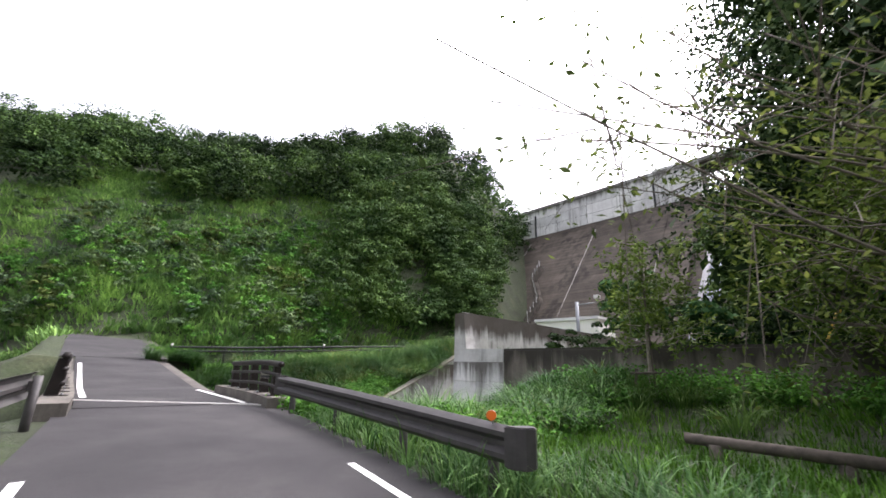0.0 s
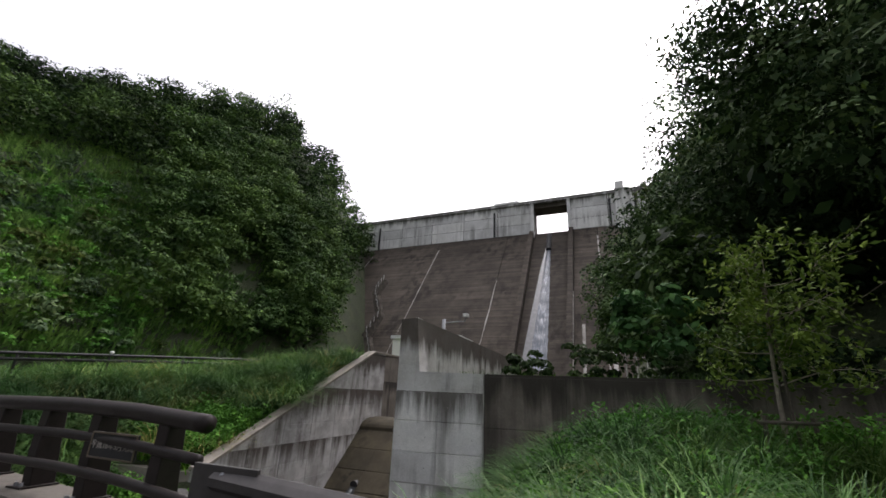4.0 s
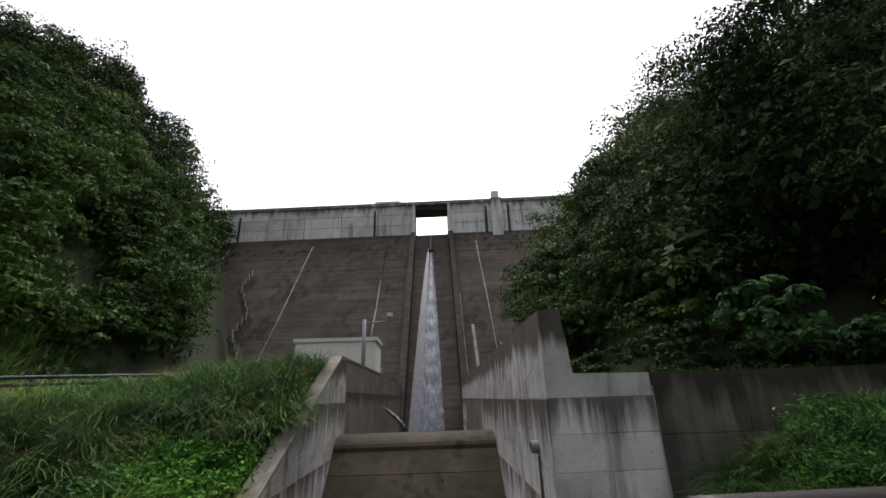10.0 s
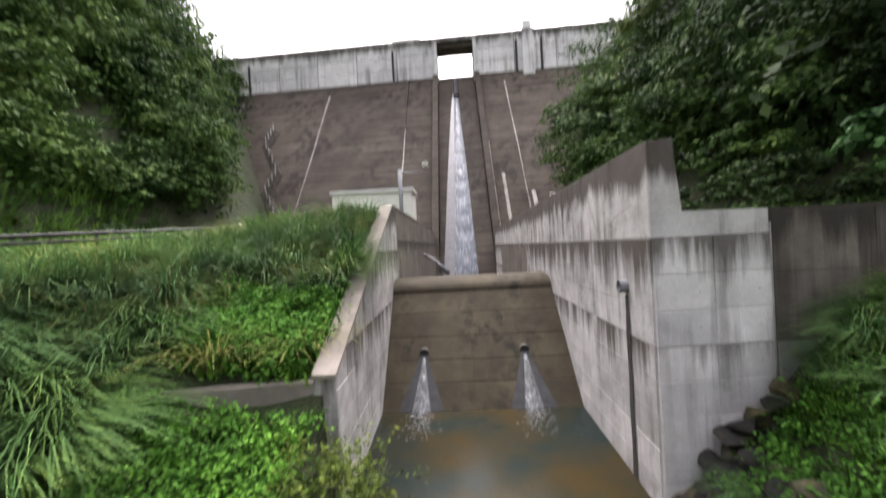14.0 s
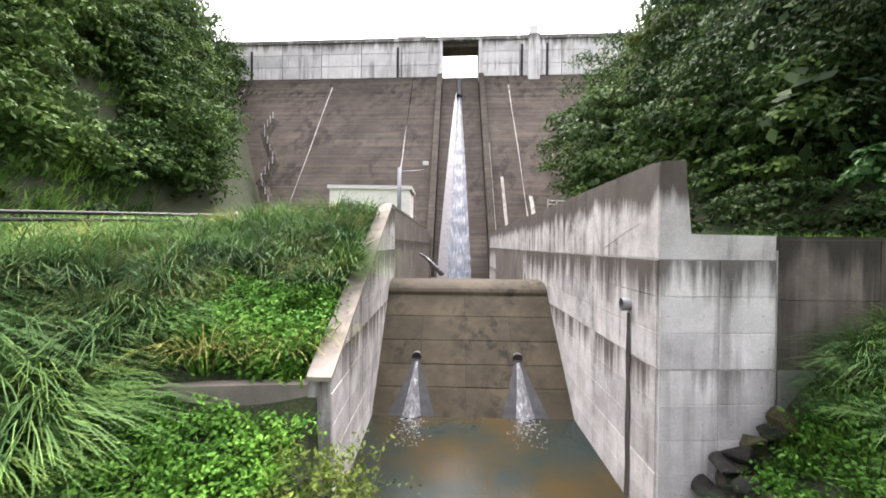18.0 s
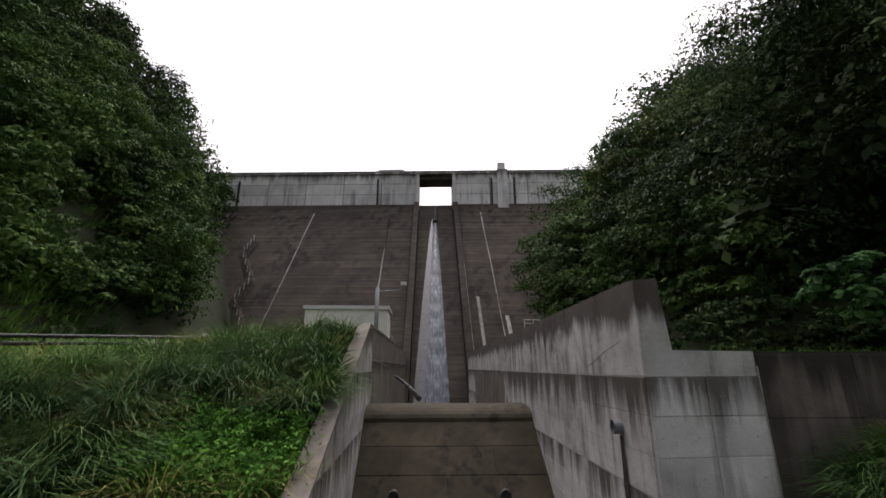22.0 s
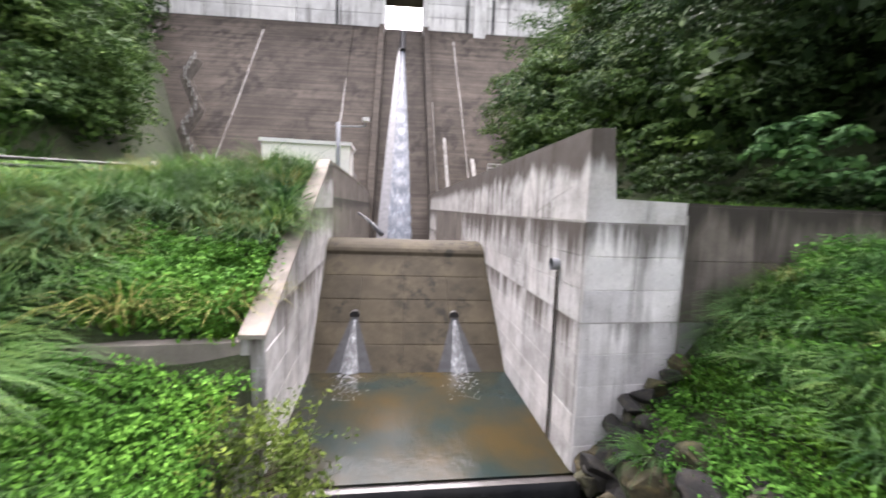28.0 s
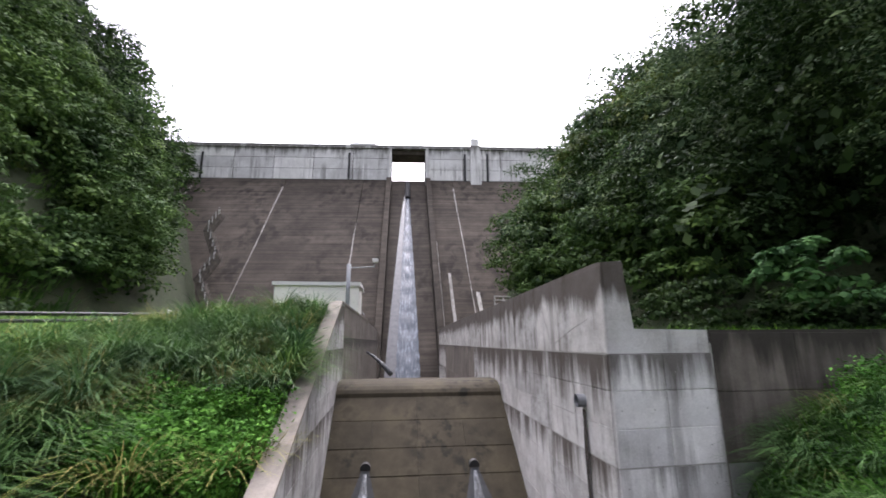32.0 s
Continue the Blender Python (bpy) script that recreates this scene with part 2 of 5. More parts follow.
LEAF_WOOD = leafy("woodland_leaves", (0.026, 0.058, 0.020), (0.105, 0.185, 0.058))
# on the right-hand hill its pale end stands for light on the upper crowns
LEAF_PALE = leafy("grey_green_leaves", (0.028, 0.060, 0.032), (0.150, 0.220, 0.125))
LEAF_SHRUB = leafy("blue_green_leaves", (0.020, 0.060, 0.022), (0.064, 0.145, 0.054), grain=1.6)
# on the right-hand hill this dark tone carries the shade under the canopy
LEAF_DARK = leafy("evergreen_and_shaded_leaves", (0.009, 0.021, 0.009), (0.040, 0.074, 0.027))
LEAF_BRIGHT = leafy("fresh_green_leaves", (0.042, 0.125, 0.022), (0.135, 0.33, 0.062), grain=1.6)
LEAF_YELLOW = leafy("yellow_green_leaves", (0.042, 0.076, 0.016), (0.112, 0.165, 0.040), grain=1.2)
LEAF_FRESH = leafy("yellow_sapling_leaves", (0.054, 0.098, 0.020), (0.150, 0.222, 0.052), grain=1.2)
LEAF_ROADSIDE = leafy("sunlit_olive_leaves", (0.050, 0.076, 0.020), (0.140, 0.180, 0.055), trans=0.4)
LEAF_OLIVE = leafy("olive_leaves", (0.032, 0.054, 0.016), (0.096, 0.132, 0.038))
GRASS_LONG = leafy("pampas_grass", (0.026, 0.078, 0.027), (0.150, 0.280, 0.110), 0.45, 0.22, 0.9)
GRASS_MID = leafy("yellow_green_pampas", (0.042, 0.100, 0.026), (0.170, 0.280, 0.090), 0.55, 0.22, 0.9)
GRASS_LOW = leafy("deep_green_long_grass", (0.019, 0.062, 0.020), (0.100, 0.205, 0.072), 0.4, 0.22, 0.9)
GRASS_MOWN = leafy("mown_bright_grass", (0.055, 0.150, 0.020), (0.165, 0.350, 0.052), 0.6, 0.22, 1.1)
GRASS_HILL = leafy("rough_hill_grass", (0.078, 0.165, 0.050), (0.230, 0.385, 0.135), 0.55, 0.22, 0.9)
GRASS_DRY = leafy("dry_grass", (0.14, 0.15, 0.05), (0.38, 0.37, 0.17), 0.7, 0.25, 0.9)
GRASS_SHORT = leafy("lawn_grass", (0.034, 0.095, 0.014), (0.11, 0.24, 0.035), 0.6, 0.22, 1.1)


def soil():
    m, n, l, b = material("grassy_soil", 0.95)
    a = noise_tex(n, l, 0.35, 6, 0.65)
    f = noise_tex(n, l, 7, 5, 0.7)
    r = ramp(n, [(0.3, (0.026, 0.030, 0.014)), (0.55, (0.038, 0.054, 0.019)), (0.75, (0.062, 0.066, 0.030))])
    l.new(a.outputs["Fac"], r.inputs["Fac"])
    g = ramp(n, [(0.3, (0.5, 0.5, 0.5)), (0.7, (1.2, 1.2, 1.2))])
    l.new(f.outputs["Fac"], g.inputs["Fac"])
    l.new(mixc(n, l, "MULTIPLY", 0.9, r.outputs["Color"], g.outputs["Color"]), b.inputs["Base Color"])
    bump(n, l, b, f.outputs["Fac"], 0.8, 0.15)
    return m


MAT_SOIL = soil()


def rock_mat():
    m, n, l, b = material("river_rock", 0.8)
    b.inputs["Specular IOR Level"].default_value = 0.3
    oi = n.new("ShaderNodeObjectInfo")
    r = ramp(n, [(0.0, (0.018, 0.017, 0.017)), (0.40, (0.028, 0.027, 0.026)), (0.65, (0.044, 0.043, 0.024)), (0.86, (0.055, 0.048, 0.028)), (1.0, (0.125, 0.098, 0.060))])
    l.new(oi.outputs["Random"], r.inputs["Fac"])
    t = noise_tex(n, l, 3.5, 7, 0.72)
    g = ramp(n, [(0.3, (0.45, 0.45, 0.45)), (0.52, (1.1, 1.1, 1.05)), (0.68, (2.4, 2.2, 1.6))])
    l.new(t.outputs["Fac"], g.inputs["Fac"])
    l.new(mixc(n, l, "MULTIPLY", 0.9, r.outputs["Color"], g.outputs["Color"]), b.inputs["Base Color"])
    bump(n, l, b, t.outputs["Fac"], 0.7, 0.06)
    return m


MAT_ROCK = rock_mat()


def water_mat(name, deep, shallow, rough, wave, gloss=0.4):
    m, n, l, b = material(name, rough)
    a = noise_tex(n, l, 0.45, 4, 0.6)
    r = ramp(n, [(0.35, deep), (0.65, shallow)])
    l.new(a.outputs["Fac"], r.inputs["Fac"])
    l.new(r.outputs["Color"], b.inputs["Base Color"])
    b.inputs["IOR"].default_value = 1.33
    w = noise_tex(n, l, wave, 4, 0.6, stretch=(1.0, 0.45, 1.0))
    bump(n, l, b, w.outputs["Fac"], 0.25, 0.05)
    b.inputs["Specular IOR Level"].default_value = gloss
    return m


MAT_POOL = water_mat("shallow_pool_water", (0.013, 0.021, 0.019), (0.036, 0.026, 0.010), 0.14, 2.6, 0.16)
MAT_STREAM = water_mat("dark_stream_water", (0.008, 0.009, 0.010), (0.016, 0.016, 0.015), 0.12, 3, 0.10)


def foam_mat():
    m, n, l, b = material("falling_water", 0.35)
    t = noise_tex(n, l, 4.5, 6, 0.75, stretch=(2.5, 1.0, 0.4))
    r = ramp(n, [(0.40, (0.035, 0.04, 0.044)), (0.55, (0.11, 0.12, 0.13)), (0.70, (0.40, 0.43, 0.45))])
    l.new(t.outputs["Fac"], r.inputs["Fac"])
    l.new(r.outputs["Color"], b.inputs["Base Color"])
    bump(n, l, b, t.outputs["Fac"], 0.6, 0.12)
    return m


MAT_FOAM = foam_mat()


def cascade_mat():
    """Thin fast water: bluish grey, with pale crests and fine downward lines."""
    m, n, l, b = material("sliding_water", 0.3)
    t = noise_tex(n, l, 2.4, 6, 0.72, stretch=(2.2, 0.3, 0.3))
    s = noise_tex(n, l, 1.0, 3, 0.6, stretch=(0.5, 0.6, 0.9))
    r = ramp(n, [(0.36, (0.065, 0.08, 0.10)), (0.54, (0.13, 0.15, 0.18)), (0.68, (0.36, 0.39, 0.43))])
    g = ramp(n, [(0.35, (0.65, 0.67, 0.7)), (0.65, (1.2, 1.2, 1.2))])
    l.new(t.outputs["Fac"], r.inputs["Fac"])
    l.new(s.outputs["Fac"], g.inputs["Fac"])
    l.new(mixc(n, l, "MULTIPLY", 0.9, r.outputs["Color"], g.outputs["Color"]), b.inputs["Base Color"])
    bump(n, l, b, t.outputs["Fac"], 0.6, 0.12)
    return m


MAT_CASCADE = cascade_mat()
MAT_WET = plain("wet_dark_concrete", (0.055, 0.05, 0.048), 0.25, 0, 0.25, 3)

# ---- mesh helpers ----


def link(name, me, mat, parent=None, label="", smooth=False):
    ob = new(name, me)
    if mat:
        me.materials.append(mat)
    if smooth:
        me.shade_smooth()
    if parent:
        ob.parent = parent
    if label:
        tagged(ob, label)
    return ob


def part(name, bm, mat, parent=None, label="", smooth=False):
    """One bmesh as one mesh object, under a thing or a part."""
    me = bpy.data.meshes.new(name)
    bm.normal_update()
    bm.to_mesh(me)
    bm.free()
    return link(name, me, mat, parent, label, smooth)


def pydata(name, verts, faces, mat, parent=None, label="", smooth=False):
    """Vertices (n, 3) and quads or triangles (m, k), as one mesh object."""
    verts, faces = np.asarray(verts, np.float32), np.asarray(faces, np.int32)
    me = bpy.data.meshes.new(name)
    k = faces.shape[1]
    me.vertices.add(len(verts))
    me.vertices.foreach_set("co", verts.ravel())
    me.loops.add(faces.size)
    me.loops.foreach_set("vertex_index", faces.ravel())
    me.polygons.add(len(faces))
    me.polygons.foreach_set("loop_start", np.arange(0, faces.size, k, dtype=np.int32))
    me.update(calc_edges=True)
    return link(name, me, mat, parent, label, smooth)


def empty(name, at, label, category, group="", kind=""):
    ob = new(name)
    ob.location = at
    bpy.context.view_layer.update()
    return tagged(ob, label, category, group, kind)


def box(bm, lo, hi, bevel=0.0):
    lo, hi = Vector(lo), Vector(hi)
    r = bmesh.ops.create_cube(bm, size=1, matrix=Matrix.LocRotScale((lo + hi) / 2, None, hi - lo))
    if bevel:
        es = list({e for v in r["verts"] for e in v.link_edges})
        bmesh.ops.bevel(bm, geom=es, offset=bevel, segments=2, affect="EDGES", profile=0.6)
    return r["verts"]


def tube(bm, pts, rad, seg=12, caps=True):
    """A round bar along points; rad a number or one per point."""
    pts = [Vector(p) for p in pts]
    rads = rad if isinstance(rad, (list, tuple)) else [rad] * len(pts)
    rings = []
    for i, p in enumerate(pts):
        d = (pts[min(i + 1, len(pts) - 1)] - pts[max(i - 1, 0)]).normalized()
        up = Vector((0, 0, 1)) if abs(d.z) < 0.95 else Vector((1, 0, 0))
        a = d.cross(up).normalized()
        b = a.cross(d)
        rings.append([bm.verts.new(p + rads[i] * (a * math.cos(t) + b * math.sin(t))) for t in (2 * math.pi * k / seg for k in range(seg))])
    for r, s in zip(rings, rings[1:]):
        for k in range(seg):
            bm.faces.new((r[k], r[(k + 1) % seg], s[(k + 1) % seg], s[k]))
    if caps:
        bm.faces.new(rings[0][::-1])
        bm.faces.new(rings[-1])


def prism(bm, outline, direction):
    """A flat outline (3D points in one plane), drawn out along a vector."""
    d = Vector(direction)
    a = [bm.verts.new(p) for p in outline]
    b = [bm.verts.new(Vector(p) + d) for p in outline]
    n = len(a)
    bm.faces.new(a)
    bm.faces.new(b[::-1])
    for k in range(n):
        bm.faces.new((a[k], b[k], b[(k + 1) % n], a[(k + 1) % n]))
    bmesh.ops.recalc_face_normals(bm, faces=bm.faces)


# ---- plan ----


def x_right(y):
    return -12.2 + 0.008 * (y - 10.73)


def x_left(y):
    return -18.45 - 0.035 * (np.minimum(y, 22.0) - 11.0)


POOL = -4.25
DAM_Y, DAM_TURN, DAM_FOOT, DAM_BATTER = 82.0, -0.05, 32.9, 0.85
CREST = 40.2


def dam_y(x, z):
    """The downstream face of the dam: upright above DAM_FOOT, battered below."""
    return DAM_Y + DAM_TURN * (x + 19) - DAM_BATTER * max(0.0, DAM_FOOT - z)


def road_mid(x):
    """The road's middle line and height, along the bridge and down to the start."""
    y = 1.17 - 0.06 * (x + 10.4) - 0.095 * 0.8 * np.logaddexp(0, (x + 10.4) / 0.8)
    z = np.interp(x, [-70, -40, -27, -17, -10.6, -6, -3, 0, 6, 40], [5.0, 2.2, 0.8, -0.11, -0.15, -0.33, -0.50, -0.62, -0.85, -2.0])
    return y, z


HX, HY = -16.2, 2.77


def smooth(a, b, x):
    t = np.clip((x - a) / (b - a), 0, 1)
    return t * t * (3 - 2 * t)


def ground(x, y):
    """The height of the ground, for arrays."""
    x, y = np.broadcast_arrays(np.asarray(x, float), np.asarray(y, float))
    r = np.hypot(x - HX, y - HY)
    az = np.degrees(np.arctan2(x - HX, y - HY))  # right of +y
    # hills: slope of the skyline, the foot and the ridge, by bearing
    top = np.interp(az, [-180, -130, -100, -90, -80, -70, -60, -50, -43, -40, -36, -32, -29, -26, -22, 0, 8, 12, 16, 20, 25, 30, 36, 45, 60, 90, 130, 180],
                    [0.16, 0.25, 0.40, 0.47, 0.50, 0.53, 0.60, 0.64, 0.66, 0.63, 0.55, 0.45, 0.37, 0.28, 0.17, 0.10, 0.12, 0.15, 0.20, 0.26, 0.34, 0.42, 0.50, 0.55, 0.55, 0.42, 0.25, 0.16])
    foot = np.interp(az, [-180, -120, -90, -70, -50, -36, -28, -20, 0, 10, 18, 28, 42, 60, 90, 120, 180], [70, 45, 24, 23, 30, 40, 50, 70, 70, 55, 40, 23, 20, 22, 30, 40, 70])
    ridge = np.interp(az, [-180, -120, -90, -60, -42, -30, -15, 0, 12, 20, 27, 36, 60, 90, 120, 180], [240, 160, 100, 92, 85, 90, 120, 150, 85, 56, 46, 42, 48, 75, 160, 240])
    base = np.interp(az, [-180, -100, -75, -58, -40, -20, 0, 8, 30, 60, 180], [0, 0.5, 1.2, 1.8, 2.6, 3.0, 2.0, 1.6, 1.4, 0.3, -0.5])
    t = np.clip((r - foot) / (ridge - foot), 0, 1.6)
    rise = np.where(t < 1, np.sin(np.clip(t, 0, 1) * math.pi / 2) * 0.2 + t * 0.8, 1 - 0.3 * (t - 1))
    hill = base + rise * (top * ridge + 1.2 - base)
    # near ground
    lx = x_left(y)
    near_l = np.interp(y, [-30, 3, 8, 10.4, 11.0, 13, 17, 21.3, 24, 34, 60], [-4.6, -4.6, -3.7, -2.45, -1.75, -0.9, 0.85, 2.55, 2.75, 2.8, 2.8])
    far_l = np.interp(y, [-30, -3, 4, 10, 16, 22, 30, 60], [0.3, 0.4, 0.3, 0.5, 1.0, 1.6, 2.2, 2.8])
    w = smooth(0.5, 9.5, lx - 0.4 - x)
    left = near_l * (1 - w) + far_l * w
    right = np.interp(x, [-12.3, -11.6, -10.8, -10.4, -9.5, -8.5, -7.5, -6.0, -3.0, 5, 30], [-4.5, -3.7, -3.0, -2.6, -1.7, -1.05, -0.55, -0.35, -0.45, -0.62, -1.0])
    right = right + smooth(6.0, 10.5, y) * 0.75 * smooth(-10.5, -7.5, x)
    right = np.where(y > 11.25, 1.25 + 0.02 * (y - 11), right)
    rx = x_right(y)
    z = np.where(x < lx - 0.22, left, np.where(x > np.where(y > 10.9, rx + 0.22, -11.6), right, -5.3))
    ym, zm = road_mid(x)
    on_road = smooth(3.4, 2.35, np.abs(y - ym)) * smooth(-11.4, -10.6, x)
    z = z * (1 - on_road) + (zm - 0.06) * on_road
    span = smooth(4.2, 3.0, np.abs(y - ym)) * (x < -26.5)
    z = z * (1 - span) + (zm - 0.06) * span
    behind = smooth(-3.5, -10, y) * smooth(-10.5, -7, x)
    z = z * (1 - behind) + (zm - 0.3) * behind
    out = np.where(r > foot, np.maximum(hill, z), z)
    # the valley floor in front of the dam
    chan = (x > lx - 0.2) & (x < np.where(y > 10.9, rx + 0.2, -11.6)) & (y < 56)
    return np.where(chan, -5.3, out)


xs = np.unique(np.concatenate([np.linspace(-700, -120, 16), np.linspace(-120, -40, 32), np.linspace(-40, -20.4, 44), np.arange(-20.4, -17.4, 0.14), np.linspace(-17.4, -13.7, 8), np.arange(-15.8, -11.2, 0.14), np.linspace(-11.2, 6, 40), np.linspace(6, 80, 34), np.linspace(80, 700, 16)]))
ys = np.unique(np.concatenate([np.linspace(-700, -60, 14), np.linspace(-60, -8, 20), np.linspace(-8, 11, 44), np.array([10.95, 11.2, 11.3, 11.9, 12.1, 12.3]), np.linspace(11.4, 40, 60), np.linspace(40, 130, 50), np.linspace(130, 700, 14)]))
gx, gy = np.meshgrid(xs, ys)
gz = ground(gx, gy)
rough = np.array([noise.noise(Vector((a * 0.35, b * 0.35, 3.0))) for a, b in zip(gx.ravel(), gy.ravel())]).reshape(gx.shape)
gz = gz + rough * 0.12 * (gz > -5.1) * (np.abs(gy - road_mid(gx)[0]) > 2.6)
ni, nj = gx.shape
idx = np.arange(ni * nj).reshape(ni, nj)
quads = np.stack([idx[:-1, :-1], idx[:-1, 1:], idx[1:, 1:], idx[1:, :-1]], -1).reshape(-1, 4)
tagged(pydata("ground", np.stack([gx, gy, gz], -1).reshape(-1, 3), quads, MAT_SOIL, smooth=True), "grass-covered valley ground rising into wooded hills", "ground", kind="structure")

# ---- the road and the bridge ----


def strip(name, xs_, off0, off1, dz, mat, label, category, thick=0.0, parent=None, kind="structure"):
    """A ribbon along the road between two offsets from its middle line."""
    xs_ = np.asarray(xs_, float)
    ym, zm = road_mid(xs_)
    bm = bmesh.new()
    rows = []
    for x, y, z in zip(xs_, ym, zm):
        ring = [(x, y + off0, z + dz), (x, y + off1, z + dz)]
        if thick:
            ring += [(x, y + off1, z + dz - thick), (x, y + off0, z + dz - thick)]
        rows.append([bm.verts.new(p) for p in ring])
    k = len(rows[0])
    for a, b in zip(rows, rows[1:]):
        for i in range(k if thick else 1):
            bm.faces.new((a[i], a[(i + 1) % k], b[(i + 1) % k], b[i]))
    if thick:
        bm.faces.new(rows[0])
        bm.faces.new(rows[-1][::-1])
    bmesh.ops.recalc_face_normals(bm, faces=bm.faces)
    ob = part(name, bm, mat, parent)
    return tagged(ob, label, category, kind=kind) if not parent else ob


far_x = np.linspace(-44, -27.1, 14)
deck_x = np.linspace(-27, -10.72, 40)
near_x = np.concatenate([np.linspace(-10.6, 12, 34), np.linspace(14, 60, 10)])
strip("road", near_x, -1.75, 1.95, 0.0, MAT_ASPHALT, "worn grey asphalt lane leading down from the bridge", "road", 0.3)
strip("road_far", far_x, -2.15, 2.15, 0.0, MAT_ASPHALT, "asphalt lane beyond the bridge at the hill's foot", "road", 0.3)
bridge = empty("bridge", (-17.8, 0.4, 0.0), "small concrete road bridge with an asphalt deck over the stream", "bridge")


def under(ob, par):
    ob.parent = par
    ob.matrix_parent_inverse = par.matrix_world.inverted()
    return ob


under(strip("deck", deck_x, -2.05, 2.05, -0.08, MAT_KERB, "", "", 0.55, bridge), bridge)
under(strip("deck_surface", deck_x, -1.56, 1.56, 0.0, MAT_ASPHALT, "", "", 0.07, bridge), bridge)
for s, far in ((1, -14.3), (-1, -19.2)):
    under(strip("kerb", np.linspace(far, -9.7, 24), s * 1.58, s * 2.03, 0.20, MAT_KERB, "", "", 0.40, bridge), bridge)
# the expansion joint crosses the deck askew: two pale strips with a dark gap
for k, mat_ in ((0.0, MAT_JOINT), (0.13, MAT_BLACK), (0.17, MAT_JOINT)):
    wid = 0.036 if mat_ is MAT_BLACK else 0.126
    bm = bmesh.new()
    prism(bm, [(-10.00 - k, 2.75, -0.168), (-10.00 - k - wid, 2.75, -0.168), (-12.55 - k - wid, -0.36, -0.163), (-12.55 - k, -0.36, -0.163)], (0, 0, 0.03))
    under(part("expansion_joint", bm, mat_), bridge)
for off, xa, xb in ((1.4, -15.6, -10.8), (-1.4, -24.0, -13.2)):
    strip("road_line", np.linspace(xa, xb, 24), off - 0.065, off + 0.065, 0.004, MAT_PAINT, "worn white edge line painted on the asphalt", "road marking")
for off, xr in ((1.40, (-5.1, 8)), (-1.52, (-5.9, 8))):
    strip("road_line", np.linspace(xr[0], xr[1], 16), off - 0.05, off + 0.05, 0.004, MAT_PAINT, "faded white edge line painted on the asphalt", "road marking")


def rail_y(x, side):
    return float(road_mid(np.float64(x))[0] + side * 1.84)


def bridge_rail(side, x0, x1, posts):
    rail = empty("bridge_railing", (x1, float(rail_y(x1, side)), 0.3), "dark brown steel bridge railing with three round bars", "railing", "bridge railings")
    inv = rail.matrix_world.inverted()
    xs_ = np.linspace(x0, x1, 44)
    zd = lambda x: float(road_mid(np.float64(x))[1])
    for name, h, r, back in (("top_bar", 0.885, 0.062, 0.0), ("middle_bar", 0.66, 0.036, -0.02), ("lower_bar", 0.415, 0.036, -0.04)):
        bm = bmesh.new()
        tube(bm, [(x, float(rail_y(x, side)) - side * 0.03 + side * back, zd(x) + h + min(0.0, (x + 11.5) * 0.03)) for x in xs_], r, 16)
        under(part(name, bm, MAT_RAIL, None, smooth=True), rail)
    for x in posts:
        y, z = float(rail_y(x, side)), zd(x)
        bm = bmesh.new()
        # tapered channel post, leaning out a little
        prof = [(-0.035, 0.205), (0.16, 0.205), (0.12, 0.50), (0.085, 0.85), (-0.055, 0.85), (-0.065, 0.50)]
        prism(bm, [(x - 0.06, y + side * a, z + b) for a, b in prof], (0.12, 0, 0))
        bmesh.ops.bevel(bm, geom=list(bm.edges), offset=0.008, segments=1, affect="EDGES")
        post = under(part("post", bm, MAT_RAIL), rail)
        bm = bmesh.new()
        box(bm, (x - 0.10, y - 0.12, z + 0.198), (x + 0.10, y + 0.17, z + 0.214))
        plate = part("base_plate", bm, MAT_RAIL)
        plate.parent = post
        plate.matrix_parent_inverse = post.matrix_world.inverted()
        for dx in (-0.035, 0.035):
            bm = bmesh.new()
            bmesh.ops.create_cone(bm, cap_ends=True, segments=6, radius1=0.018, radius2=0.016, depth=0.03, matrix=Matrix.Translation((x + dx, y - side * 0.085, z + 0.228)))
            nut = part("nut", bm, MAT_GALV, None, "pale steel nut")
            nut.parent = post
            nut.matrix_parent_inverse = post.matrix_world.inverted()
    return rail


bridge_rail(1, -13.6, -9.74, [-10.2, -11.1, -11.9, -12.7, -13.5])
bridge_rail(-1, -18.9, -10.6, [-11.0 - 1.1 * k for k in range(8)])
# name plate on the middle bar
PX0, PX1, PZ0, PZ1, PY = -11.02, -10.50, 0.38, 0.57, 2.93
plaque = empty("bridge_plaque", (-10.76, PY, PZ0), "dark metal plaque with raised pale lettering on the railing", "plaque")
bm = bmesh.new()
box(bm, (PX0, PY, PZ0), (PX1, PY + 0.02, PZ1), 0.004)
under(part("plate", bm, MAT_BLACK), plaque)
bm = bmesh.new()
for lo, hi in (((PX0, PZ0), (PX1, PZ0 + 0.012)), ((PX0, PZ1 - 0.012), (PX1, PZ1)), ((PX0, PZ0 + 0.012), (PX0 + 0.012, PZ1 - 0.012)), ((PX1 - 0.012, PZ0 + 0.012), (PX1, PZ1 - 0.012))):
    box(bm, (lo[0], PY - 0.008, lo[1]), (hi[0], PY - 0.001, hi[1]))
under(part("border", bm, plain("worn_bronze", (0.16, 0.13, 0.10), 0.4, 0.6)), plaque)
txt = bpy.data.curves.new("lettering", "FONT")
txt.body, txt.size, txt.extrude, txt.align_x, txt.align_y = "平成18年3月完成", 0.066, 0.003, "CENTER", "CENTER"
tob = new("lettering", txt)
tob.matrix_world = Matrix.Translation(((PX0 + PX1) / 2, PY - 0.002, (PZ0 + PZ1) / 2)) @ pose(0, 0, 0, 90, 0, 0)
bpy.context.view_layer.update()
